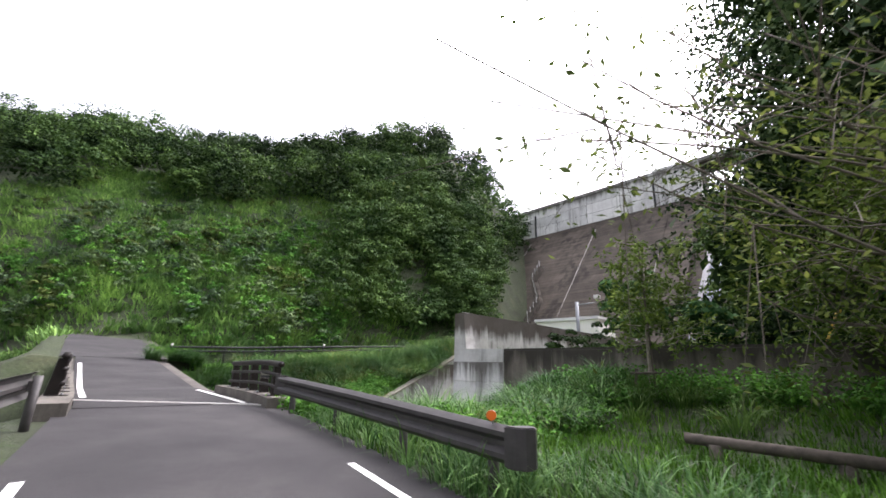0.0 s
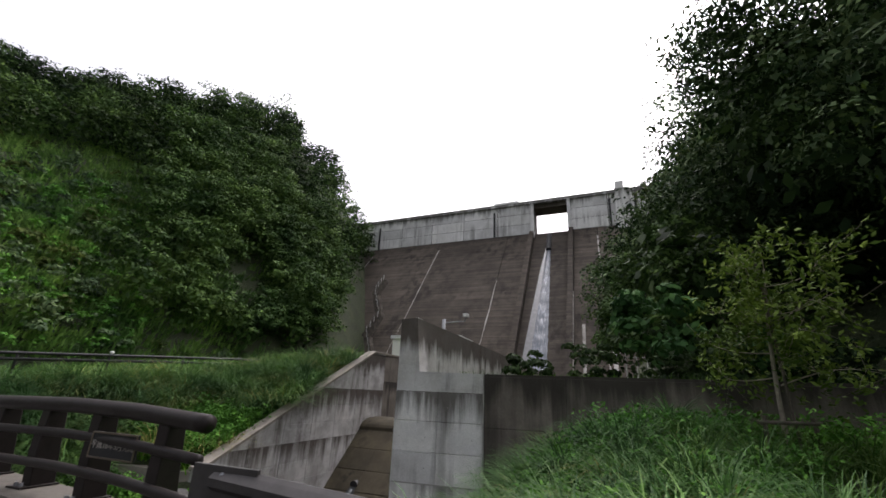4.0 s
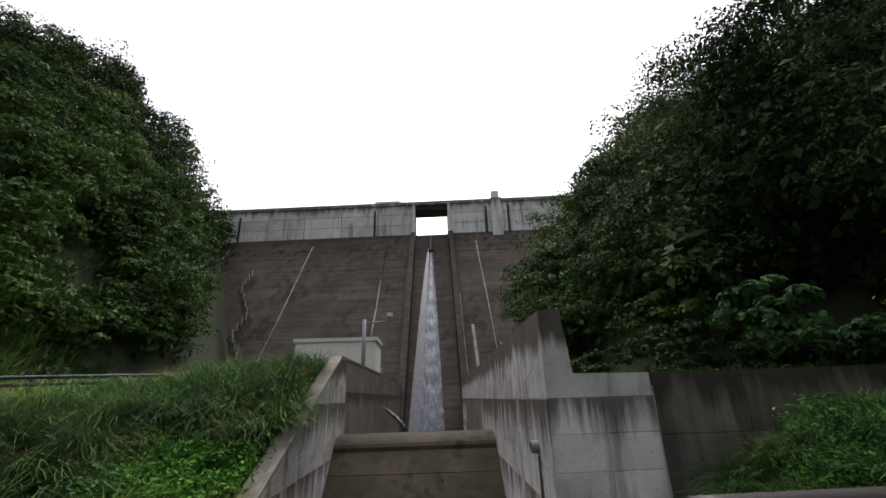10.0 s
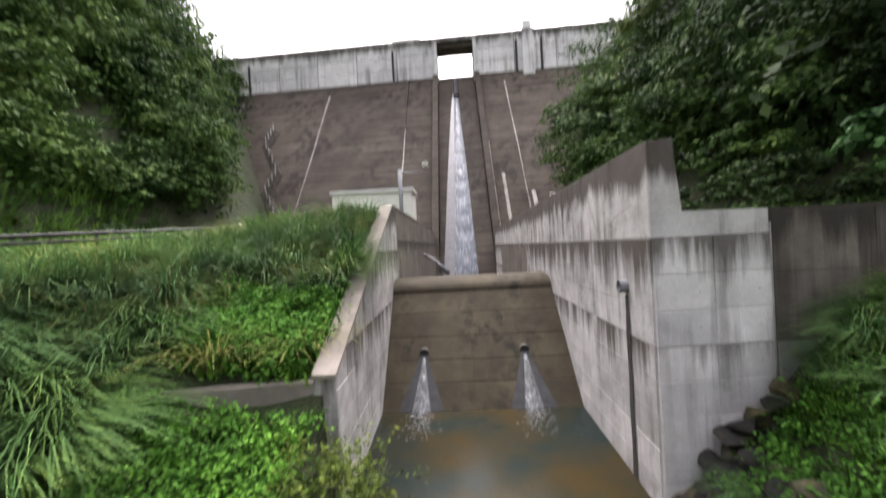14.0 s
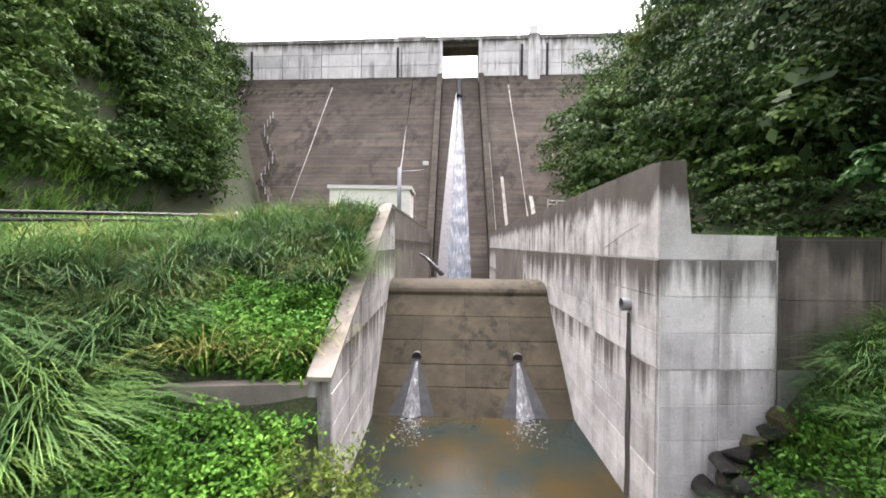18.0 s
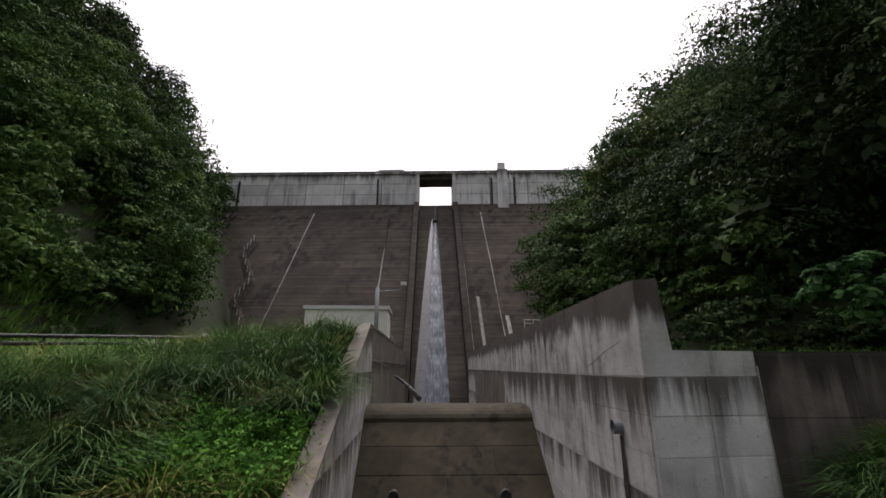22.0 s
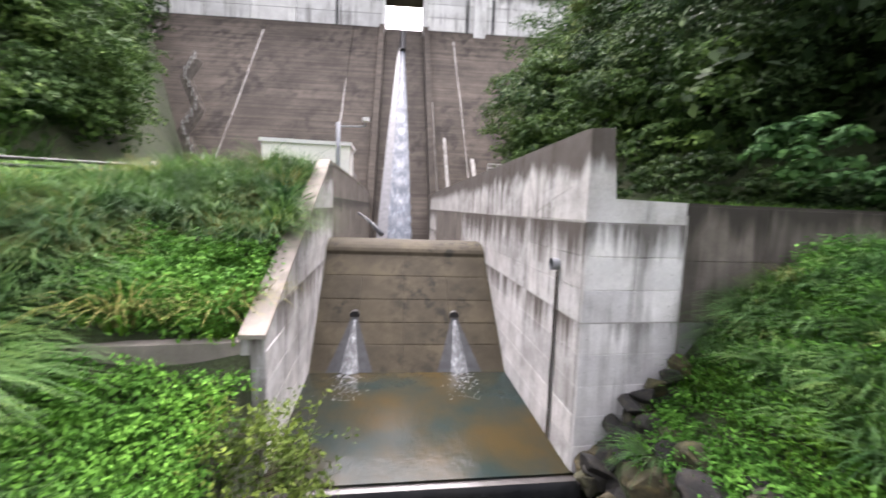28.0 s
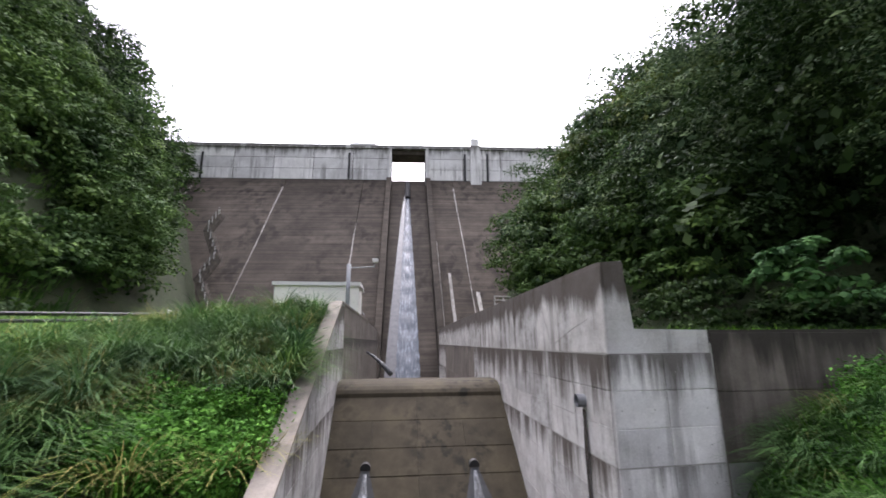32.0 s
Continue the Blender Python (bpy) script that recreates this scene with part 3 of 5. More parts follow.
tme = bpy.data.meshes.new_from_object(tob.evaluated_get(bpy.context.evaluated_depsgraph_get()))
tmat = tob.matrix_world.copy()
bpy.data.objects.remove(tob)
tme.transform(tmat)
under(link("lettering", tme, plain("pale_bronze", (0.33, 0.31, 0.28), 0.5, 0.3)), plaque)


def guard_rail(path, zs, posts, label):
    """W-beam guard rail along a path, facing the road on its -y side."""
    g = empty("guard_rail", (path[0][0], path[0][1], zs[0] - 0.7), label, "guard rail", "guard rails")
    prof = [(0.0, 0.0), (0.03, -0.02), (0.075, -0.055), (0.075, -0.10), (0.01, -0.15), (0.01, -0.20), (0.075, -0.25), (0.075, -0.295), (0.03, -0.33), (0.0, -0.35)]
    bm = bmesh.new()
    rows = []
    for i, (x, y) in enumerate(path):
        a, b = Vector(path[max(i - 1, 0)]), Vector(path[min(i + 1, len(path) - 1)])
        d = (b - a).normalized()
        nrm = Vector((d.y, -d.x))
        if nrm.y > 0:
            nrm = -nrm
        front = [bm.verts.new((x + nrm.x * o, y + nrm.y * o, zs[i] + h)) for o, h in prof]
        back = [bm.verts.new((x + nrm.x * (o - 0.006), y + nrm.y * (o - 0.006), zs[i] + h)) for o, h in prof]
        rows.append(front + back[::-1])
    n = len(rows[0])
    for a, b in zip(rows, rows[1:]):
        for k in range(n):
            bm.faces.new((a[k], a[(k + 1) % n], b[(k + 1) % n], b[k]))
    bm.faces.new(rows[0])
    bm.faces.new(rows[-1][::-1])
    bmesh.ops.recalc_face_normals(bm, faces=bm.faces)
    under(part("beam", bm, MAT_GUARD), g)
    for (x, y, zt) in posts:
        bm = bmesh.new()
        tube(bm, [(x, y + 0.09, zt - 1.1), (x, y + 0.09, zt - 0.03)], 0.057, 14)
        under(part("post", bm, MAT_GUARD, smooth=True), g)
        bm = bmesh.new()
        box(bm, (x - 0.04, y + 0.0, zt - 0.24), (x + 0.04, y + 0.05, zt - 0.10))
        under(part("bracket", bm, MAT_GUARD), g)
    return g


gp = [(-9.45, 2.74), (-8.2, 2.66), (-6.4, 2.53), (-4.6, 2.39), (-3.2, 2.28)]
gz_ = [0.48, 0.43, 0.35, 0.26, 0.19]
gr = guard_rail(gp, gz_, [(-8.9, 2.70, 0.46), (-7.0, 2.57, 0.38), (-5.1, 2.43, 0.29), (-3.5, 2.30, 0.21)], "dull brown steel guard rail beside the road")
bm = bmesh.new()
a0 = (-3.2, 2.28)
sleeve = [(a0[0] - 0.02, a0[1] - 0.075), (a0[0] + 0.12, a0[1] - 0.09), (a0[0] + 0.21, a0[1] - 0.04), (a0[0] + 0.25, a0[1] + 0.05), (a0[0] + 0.21, a0[1] + 0.13), (a0[0] + 0.10, a0[1] + 0.16)]
prism(bm, [(x, y, -0.175) for x, y in sleeve], (0, 0, 0.37))
bmesh.ops.bevel(bm, geom=[e for e in bm.edges if abs(e.verts[0].co.z - e.verts[1].co.z) < 0.01], offset=0.012, segments=2, affect="EDGES")
under(part("end_cap", bm, MAT_GUARD), gr)
bm = bmesh.new()
box(bm, (-9.63, 2.70, 0.12), (-9.12, 2.73, 0.49), 0.004)
under(part("end_plate", bm, MAT_GUARD), gr)
for dx, dz in ((-9.25, 0.42), (-9.25, 0.20), (-9.38, 0.44), (-9.38, 0.18)):
    bm = bmesh.new()
    bmesh.ops.create_uvsphere(bm, u_segments=8, v_segments=5, radius=0.016, matrix=Matrix.Translation((dx, 2.695, dz)))
    under(part("bolt", bm, MAT_GALV, None, "pale steel bolt"), gr)
refl = empty("delineator", (-3.42, 2.2, 0.19), "round orange and white reflector on the guard rail", "reflector")
for nm, mat, dy in (("orange_lens", MAT_ORANGE, -0.012), ("white_housing", MAT_ROOF, 0.012)):
    bm = bmesh.new()
    bmesh.ops.create_cone(bm, cap_ends=True, segments=20, radius1=0.05, radius2=0.05, depth=0.024, matrix=Matrix.Translation((-3.42, 2.26, 0.27)) @ pose(0, 0, 0, 90, 0, 35) @ Matrix.Translation((0, 0, -dy)))
    under(part(nm, bm, mat), refl)
bm = bmesh.new()
tube(bm, [(-3.42, 2.28, 0.12), (-3.42, 2.28, 0.24)], 0.01, 8)
under(part("stem", bm, MAT_GALV), refl)
gl = [(-9.4, -1.0), (-7.8, -1.35), (-6.0, -1.85), (-3.5, -2.6)]
guard_rail([(x, y) for x, y in gl], [0.50, 0.44, 0.35, 0.2], [(-8.9, -1.1, 0.48), (-7.0, -1.6, 0.40), (-5.0, -2.15, 0.29)], "dull brown steel guard rail on the far side of the road")

# ---- the spillway channel ----


def right_point(y, z, off=0.0):
    return (x_right(y) + off, y, z)


def wall_from(name, outline_yz, xf, thick, mat, label, dx=1):
    """A wall standing along y: its outline in y and z, its inner face at xf(y)."""
    bm = bmesh.new()
    prism(bm, [(xf(y), y, z) for y, z in outline_yz], (dx * thick, 0, 0))
    return tagged(part(name, bm, mat), label, "wall", kind="structure")


# right-hand wall: a taller pillar end, a level top and a wing running off to the side
wall_r = wall_from("wall_channel_right", [(10.75, -5.6), (10.75, 2.84), (11.1, 2.87), (44.0, 2.8), (51.0, 2.7), (51.0, -5.6)], x_right, 0.48, MAT_WALL, "tall weathered concrete wall with dark run-off stains")

def wing_y(x):
    return 10.73 + 0.075 * (min(x, -9.9) + 12.2)


bm = bmesh.new()
prism(bm, [(x, wing_y(x) - 0.002, z) for x, z in ((-12.18, 1.0), (-12.18, 2.84), (-11.74, 2.88), (-11.60, 1.49), (-9.94, 1.47), (-9.94, 1.0))], (0, 0.55, 0))
tagged(part("pillar", bm, MAT_WALL), "tapered concrete end pillar standing on the wall", "pillar", kind="structure")
bm = bmesh.new()
prism(bm, [(x, wing_y(x) - 0.02, z) for x, z in ((-12.19, -5.6), (-12.19, 0.995), (-9.94, 0.995), (-9.94, -5.6))], (0, 0.6, 0))
wing_end = tagged(part("wall_wing_end", bm, MAT_WING_END), "pale weathered concrete end of the wing wall", "wall", kind="structure")
bm = bmesh.new()
prism(bm, [(-9.92, 10.90, -5.4), (-9.92, 10.90, 1.47), (1.5, 10.96, 1.49), (1.5, 10.96, -3.0)], (0, 0.5, 0))
wing = tagged(part("wall_wing", bm, MAT_WALL_DARK), "long dark stained concrete retaining wall", "wall", kind="structure")

# left-hand wall with a sloping coping
wall_l = wall_from("wall_channel_left", [(10.95, -5.6), (10.95, -1.45), (21.3, 2.95), (22.5, 2.95), (22.5, -5.6)], x_left, 0.45, MAT_WALL, "sloping weathered concrete wall beside the weir", -1)
wall_from("wall_channel_left_far", [(22.5, -5.6), (22.5, 2.95), (36.0, 2.9), (51.0, 2.6), (51.0, -5.6)], x_left, 0.45, MAT_WALL_DARK, "dark stained concrete wall behind the weir", -1)
bm = bmesh.new()
rows = []
for y, z in ((10.90, -1.47), (21.28, 2.95), (24.0, 2.95), (36.0, 2.9)):
    x = x_left(y)
    rows.append([bm.verts.new(p) for p in ((x + 0.03, y, z), (x + 0.03, y, z + 0.09), (x - 0.48, y, z + 0.09), (x - 0.48, y, z))])
for a, b in zip(rows, rows[1:]):
    for k in range(4):
        bm.faces.new((a[k], a[(k + 1) % 4], b[(k + 1) % 4], b[k]))
bm.faces.new(rows[0])
bm.faces.new(rows[-1][::-1])
bmesh.ops.recalc_face_normals(bm, faces=bm.faces)
tagged(part("coping", bm, MAT_COPING), "pale worn concrete coping along the sloping wall", "coping", kind="structure")
bm = bmesh.new()
prism(bm, [(-18.9, 10.97, -5), (-18.9, 10.97, -1.55), (-21.9, 10.62, -1.55), (-21.9, 10.62, -5)], (0, 0.35, 0))
tagged(part("wall_stub", bm, MAT_COPING), "low mossy concrete retaining wall under the grass bank", "wall", kind="structure")

# the weir, with a rounded crest and a battered face
weir = empty("weir", (-15.5, 18.5, POOL), "brown wet concrete weir with a rounded crest and two outlets", "weir")
prof = [(15.50, -5.6), (15.50, -4.75), (20.20, -0.85)]
prof += [(20.20 + 1.3 - 1.3 * math.cos(a), -0.85 + 0.53 * math.sin(a)) for a in [math.radians(k) for k in range(15, 91, 15)]]
prof += [(22.3, -0.32), (22.7, -0.6), (22.7, -5.6)]
bm = bmesh.new()
rows = []
for x in (-18.95, -12.05):
    rows.append([bm.verts.new((x + (0.0), y, z)) for y, z in prof])
n = len(prof)
for k in range(n):
    bm.faces.new((rows[0][k], rows[0][(k + 1) % n], rows[1][(k + 1) % n], rows[1][k]))
bm.faces.new(rows[0])
bm.faces.new(rows[1][::-1])
bmesh.ops.recalc_face_normals(bm, faces=bm.faces)
part("body", bm, MAT_WEIR).parent = weir
bpy.context.view_layer.update()
weir.children[0].matrix_parent_inverse = weir.matrix_world.inverted()


def weir_y(z):
    return 15.50 + (z + 4.75) * (4.70 / 3.90)


MAT_WETGREY = plain("wet_grey_film", (0.050, 0.052, 0.055), 0.7, 0, 0.25, 3)
MAT_WETGREY.node_tree.nodes["Principled BSDF"].inputs["Specular IOR Level"].default_value = 0.08
HOLES = [(-17.34, -2.80), (-13.72, -2.80)]
for hx, hz in HOLES:
    # a solid black plug paints the darkness inside the outlet; no hole is cut
    bm = bmesh.new()
    hy = weir_y(hz)
    bmesh.ops.create_cone(bm, cap_ends=True, segments=20, radius1=0.17, radius2=0.17, depth=0.5, matrix=Matrix.Translation((hx, hy + 0.18, hz)) @ pose(0, 0, 0, 90, 0, 0))
    under(part("outlet", bm, MAT_BLACK, None, "round black plug standing in for the shaded outlet hole"), weir)
    # water sheet that widens down to the pool
    rng = np.random.default_rng(int(-hx * 10))
    vs, nn, mm = [], 15, 9
    for i in range(nn):
        s = i / (nn - 1)
        z = hz - 0.1 + (POOL + 0.02 - hz + 0.1) * s
        wdt = 0.06 + 0.24 * s ** 1.2
        for j in range(mm):
            u = j / (mm - 1) * 2 - 1
            vs.append((hx + u * wdt, weir_y(z) - 0.07 - 0.10 * (1 - u * u) * (0.4 + s) + rng.normal(0, 0.01), z))
    q = [(i * mm + j, i * mm + j + 1, (i + 1) * mm + j + 1, (i + 1) * mm + j) for i in range(nn - 1) for j in range(mm - 1)]
    tagged(pydata("waterfall", vs, q, MAT_FOAM, smooth=True), "white jet of water sliding down the weir face", "waterfall", "weir jets")
    vs = []
    for i in range(nn):
        s = i / (nn - 1)
        z = hz - 0.05 + (POOL + 0.01 - hz + 0.05) * s
        for u in (-1, 1):
            vs.append((hx + u * (0.13 + 0.62 * s ** 1.1), weir_y(z) - 0.04, z))
    q = [(i * 2, i * 2 + 1, i * 2 + 3, i * 2 + 2) for i in range(nn - 1)]
    wet = pydata("wet_film", vs, q, MAT_WETGREY, None, "smooth wet film beside the jet")
    under(wet, weir)
    vs, q = [], []
    fr = np.random.default_rng(int(-hx * 7))
    for k in range(150):
        s = fr.uniform(0, 1) ** 1.3
        cx_, cy_ = hx + fr.normal(0, 0.20 + 0.1 * s), 15.95 - 1.9 * s
        a, w_ = fr.uniform(0, 3.14), fr.uniform(0.02, 0.10) * (1 - 0.6 * s)
        d = np.array([math.cos(a), math.sin(a)])
        n_ = np.array([-d[1], d[0]]) * 0.35
        i = len(vs)
        vs += [(cx_ + w_ * (u * d[0] + v * n_[0]), cy_ + w_ * (u * d[1] + v * n_[1]), POOL + 0.012) for u, v in ((-1, 0), (0, 1), (1, 0), (0, -1))]
        q.append((i, i + 1, i + 2, i + 3))
    tagged(pydata("foam", vs, q, MAT_FOAM), "white foam flecks where the jet meets the pool", "foam", kind="stuff")
# pool
bm = bmesh.new()
prism(bm, [(-18.45, 10.50, POOL), (-12.15, 10.65, POOL), (-12.15, 16.5, POOL), (-18.7, 16.5, POOL)], (0, 0, -1.0))
tagged(part("pool_water", bm, MAT_POOL), "shallow rippled water over a brown concrete apron", "water", kind="structure")
bm = bmesh.new()
prism(bm, [(-18.45, 10.20, -5.6), (-18.45, 10.20, POOL - 0.05), (-18.45, 10.55, POOL - 0.05), (-18.45, 10.55, -5.6)], (6.35, 0.15, 0))
tagged(part("sill", bm, MAT_WET), "dark wet concrete sill at the edge of the pool", "sill", kind="structure")
vs, q, rng = [], [], np.random.default_rng(5)
for i in range(60):
    x = -18.3 + 6.1 * i / 59
    y = 10.19 + 0.15 * i / 59
    d = rng.uniform(0.02, 0.10)
    vs += [(x, y + 0.03, POOL + 0.012), (x, y - 0.05 - d * 0.5, POOL - 0.06), (x, y - 0.11 - d, -4.72)]
for i in range(59):
    q += [(i * 3, i * 3 + 3, i * 3 + 4, i * 3 + 1), (i * 3 + 1, i * 3 + 4, i * 3 + 5, i * 3 + 2)]
tagged(pydata("overfall", vs, q, MAT_STREAM, smooth=True), "thin curtain of water dropping over the sill", "water")
bm = bmesh.new()
prism(bm, [(-19.5, 10.3, -4.68), (-10.5, 10.5, -4.68), (-10.5, -30, -4.9), (-19.5, -30, -4.9)], (0, 0, -0.4))
tagged(part("stream_water", bm, MAT_STREAM), "dark shallow stream between boulders", "water", kind="structure")
# apron behind the weir up to the dam's toe
bm = bmesh.new()
prism(bm, [(-18.8, 22.6, -3.0), (-12.1, 22.6, -3.0), (-11.9, 53, -2.6), (-18.8, 53, -2.6)], (0, 0, -0.6))
tagged(part("apron", bm, MAT_WEIR), "wet concrete floor of the stilling basin", "floor", kind="structure")

# ---- the dam ----


def dam_block(name, x0, x1, mat, label):
    bm = bmesh.new()
    out = []
    for x in (x0, x1):
        out.append([(x, dam_y(x, -6), -6.0), (x, dam_y(x, DAM_FOOT), DAM_FOOT), (x, dam_y(x, DAM_FOOT) + 6, DAM_FOOT), (x, dam_y(x, DAM_FOOT) + 6, -6.0)])
    a = [bm.verts.new(p) for p in out[0]]
    b = [bm.verts.new(p) for p in out[1]]
    for k in range(4):
        bm.faces.new((a[k], a[(k + 1) % 4], b[(k + 1) % 4], b[k]))
    bm.faces.new(a)
    bm.faces.new(b[::-1])
    bmesh.ops.recalc_face_normals(bm, faces=bm.faces)
    return part(name, bm, mat)


dam = empty("dam", (-19, 82, 0), "dark weathered concrete gravity dam with a pale upper wall", "dam")
SLOT = (-18.5, -11.75)
joints = [-104, -88, -72, -56, -39, -24, SLOT[0] - 1.0, SLOT[0], SLOT[1], SLOT[1] + 1.0, -6.4, 9, 25, 41, 57]
for a, b in zip(joints, joints[1:]):
    g = 0.05
    ob = dam_block("face_block", a + g, b - g, MAT_DAM, "")
    if a in (SLOT[0] - 1.0, SLOT[1]):
        ob.location = (0, -0.75, 0.35)
    if a == SLOT[0]:
        ob.location = (0, 0.35, 0)
    under(ob, dam)
# pale lime streaks along the block joints
MAT_LIME = concrete("lime_streak", (0.55, 0.53, 0.5), (0.32, 0.3, 0.27), (0.10, 0.09, 0.08), 1.0, 1.2)
for x in (-56, -39, -24, -6.4, 9):
    bm = bmesh.new()
    z0, z1 = (0.5, 30.5) if x != -24 else (1, 21)
    vs = [bm.verts.new((x + u, dam_y(x, z) - 0.012, z)) for z in np.linspace(z0, z1, 10) for u in (-0.09 - 0.06 * math.sin(z * 1.7), 0.07 + 0.05 * math.sin(z * 2.3))]
    for i in range(9):
        bm.faces.new((vs[2 * i], vs[2 * i + 1], vs[2 * i + 3], vs[2 * i + 2]))
    under(part("lime_streak", bm, MAT_LIME, None, "pale lime streak along a joint"), dam)
for x0, x1, z0, z1 in ((SLOT[1] + 0.6, SLOT[1] + 1.05, 1, 17), (SLOT[1] + 2.2, SLOT[1] + 2.6, 0.5, 11), (-6.0, -5.5, 0.5, 8)):
    bm = bmesh.new()
    prism(bm, [(x0, dam_y(x0, z0) - 0.8, z0), (x1, dam_y(x1, z0) - 0.8, z0), (x1, dam_y(x1, z1) - 0.8, z1), (x0, dam_y(x0, z1) - 0.8, z1)], (0, 0.05, 0))
    under(part("lime_streak", bm, MAT_LIME, None, "pale lime streak on the face"), dam)
# horizontal lift lines
for z in np.arange(2.0, 32.0, 1.8):
    for a, b in zip(joints[1:], joints[2:-2]):
        if a < SLOT[0] - 1 or a >= SLOT[1] + 1.0:
            bm = bmesh.new()
            prism(bm, [(a + 0.1, dam_y(a, z) - 0.02, z), (b - 0.1, dam_y(b, z) - 0.02, z), (b - 0.1, dam_y(b, z) - 0.02, z - 0.05), (a + 0.1, dam_y(a, z) - 0.02, z - 0.05)], (0, 0.06, 0))
            under(part("lift_joint", bm, MAT_DAM), dam)


def upper_block(x0, x1):
    """Upright pale wall over the battered face, in casting panels with open joints."""
    xs_ = np.linspace(x0, x1, max(2, int(round((x1 - x0) / 7.8)) + 1))
    zs_ = [DAM_FOOT, 35.2, 37.5, CREST - 0.55]
    for a, b in zip(xs_, xs_[1:]):
        for c, d in zip(zs_, zs_[1:]):
            bm = bmesh.new()
            prism(bm, [(a + 0.06, dam_y(a, CREST), c + 0.08), (b - 0.06, dam_y(b, CREST), c + 0.08), (b - 0.06, dam_y(b, CREST), d), (a + 0.06, dam_y(a, CREST), d)], (0, 1.0, 0))
            under(part("panel", bm, MAT_CREST), dam)
    bm = bmesh.new()
    prism(bm, [(x0, dam_y(x0, CREST) + 0.06, DAM_FOOT), (x1, dam_y(x1, CREST) + 0.06, DAM_FOOT), (x1, dam_y(x1, CREST) + 0.06, CREST - 0.5), (x0, dam_y(x0, CREST) + 0.06, CREST - 0.5)], (0, 4.5, 0))
    under(part("crest_core", bm, MAT_DAM), dam)


upper_block(-104, SLOT[0])
upper_block(SLOT[1], 57)


def slab(name, x0, x1, z0, z1, y0, depth, mat, label=""):
    bm = bmesh.new()
    prism(bm, [(x0, dam_y(x0, CREST) + y0, z0), (x1, dam_y(x1, CREST) + y0, z0), (x1, dam_y(x1, CREST) + y0, z1), (x0, dam_y(x0, CREST) + y0, z1)], (0, depth, 0))
    return under(part(name, bm, mat, None, label), dam)


slab("parapet", -104, 57, CREST - 0.55, CREST, -0.35, 5.0, MAT_CREST, "pale parapet with a thin overhang")
slab("parapet_cap", -104, 57, CREST, CREST + 0.07, -0.42, 0.4, MAT_ROOF)
slab("parapet_step", -27.0, SLOT[0] - 3.2, CREST + 0.05, CREST + 0.45, -0.40, 0.5, MAT_CREST)
slab("crest_bridge", SLOT[0], SLOT[1], CREST - 1.5, CREST - 0.55, 0.5, 4.0, MAT_DAM, "dark underside of the crest bridge")
for x in (SLOT[0] - 0.62, SLOT[1]):
    slab("pier", x, x + 0.62, DAM_FOOT - 1.0, CREST - 0.55, -0.75, 1.2, MAT_CREST)
slab("tower", -2.7, -0.6, DAM_FOOT - 2.0, CREST + 0.1, -0.9, 1.0, MAT_CREST, "pale projecting shaft on the dam wall")
slab("tower_box", -2.5, -1.0, CREST + 0.1, CREST + 1.6, -0.8, 0.9, MAT_ROOF, "white control box on the crest")
for x, z0, z1 in ((-55.7, DAM_FOOT + 0.1, CREST - 1.8), (-27.0, DAM_FOOT + 0.1, CREST - 1.6), (-3.75, DAM_FOOT - 0.4, CREST - 1.5), (0.85, DAM_FOOT - 1.8, CREST - 1.4)):
    slab("drain_pipe", x - 0.20, x + 0.20, z0, z1, -0.18, 0.17, MAT_BLACK, "dark drain pipe")
# outlet pipe and the long jet
bm = bmesh.new()
jx = -15.3
tube(bm, [(jx, dam_y(jx, 30.8) - 0.5, 31.4), (jx, dam_y(jx, 28) - 0.35, 27.6)], 0.48, 14)
under(part("outlet_pipe", bm, MAT_BLACK, None, "black outlet pipe in the spillway slot"), dam)
vs, nn, mm, rng = [], 70, 11, np.random.default_rng(3)
for i in range(nn):
    s = i / (nn - 1)
    z = 28.3 + (-2.7 - 28.3) * s
    w_ = (0.28 + 1.15 * s ** 0.9) * (1.0 + 0.04 * math.sin(i * 1.9))
    for j in range(mm):
        u = j / (mm - 1) * 2 - 1
        ripple = 0.06 * math.cos(i * 1.15 + 2.4 * u * u) * min(1, s * 4)
        vs.append((jx + u * w_, dam_y(jx, z) + 0.30 - 0.30 * (1 - u * u) - ripple * (1 - u * u), z))
q = [(i * mm + j, i * mm + j + 1, (i + 1) * mm + j + 1, (i + 1) * mm + j) for i in range(nn - 1) for j in range(mm - 1)]
tagged(pydata("long_waterfall", vs, q, MAT_CASCADE, smooth=True), "long narrow white cascade sliding down the dam face", "waterfall")
vs = []
for i in range(24):
    s = i / 23
    z = 29.0 - 31.7 * s
    for u in (-1, 1):
        vs.append((jx + u * (0.5 + 2.2 * s ** 0.75), dam_y(jx, z) + 0.33, z))
under(pydata("wet_film", vs, [(i * 2, i * 2 + 1, i * 2 + 3, i * 2 + 2) for i in range(23)], plain("wet_grey_face", (0.17, 0.17, 0.175), 0.25, 0, 0.2, 2), None, "wet grey film beside the cascade"), dam)
# side jet from a pipe in the left-hand wall
bm = bmesh.new()
tube(bm, [(-18.85, 36.5, 0.55), (-18.3, 36.0, 0.25), (-17.6, 35.4, -0.30), (-16.9, 34.7, -1.0)], [0.08, 0.11, 0.15, 0.20], 10)
tagged(part("side_jet", bm, MAT_FOAM, smooth=True), "white spout of water from the side wall", "waterfall")
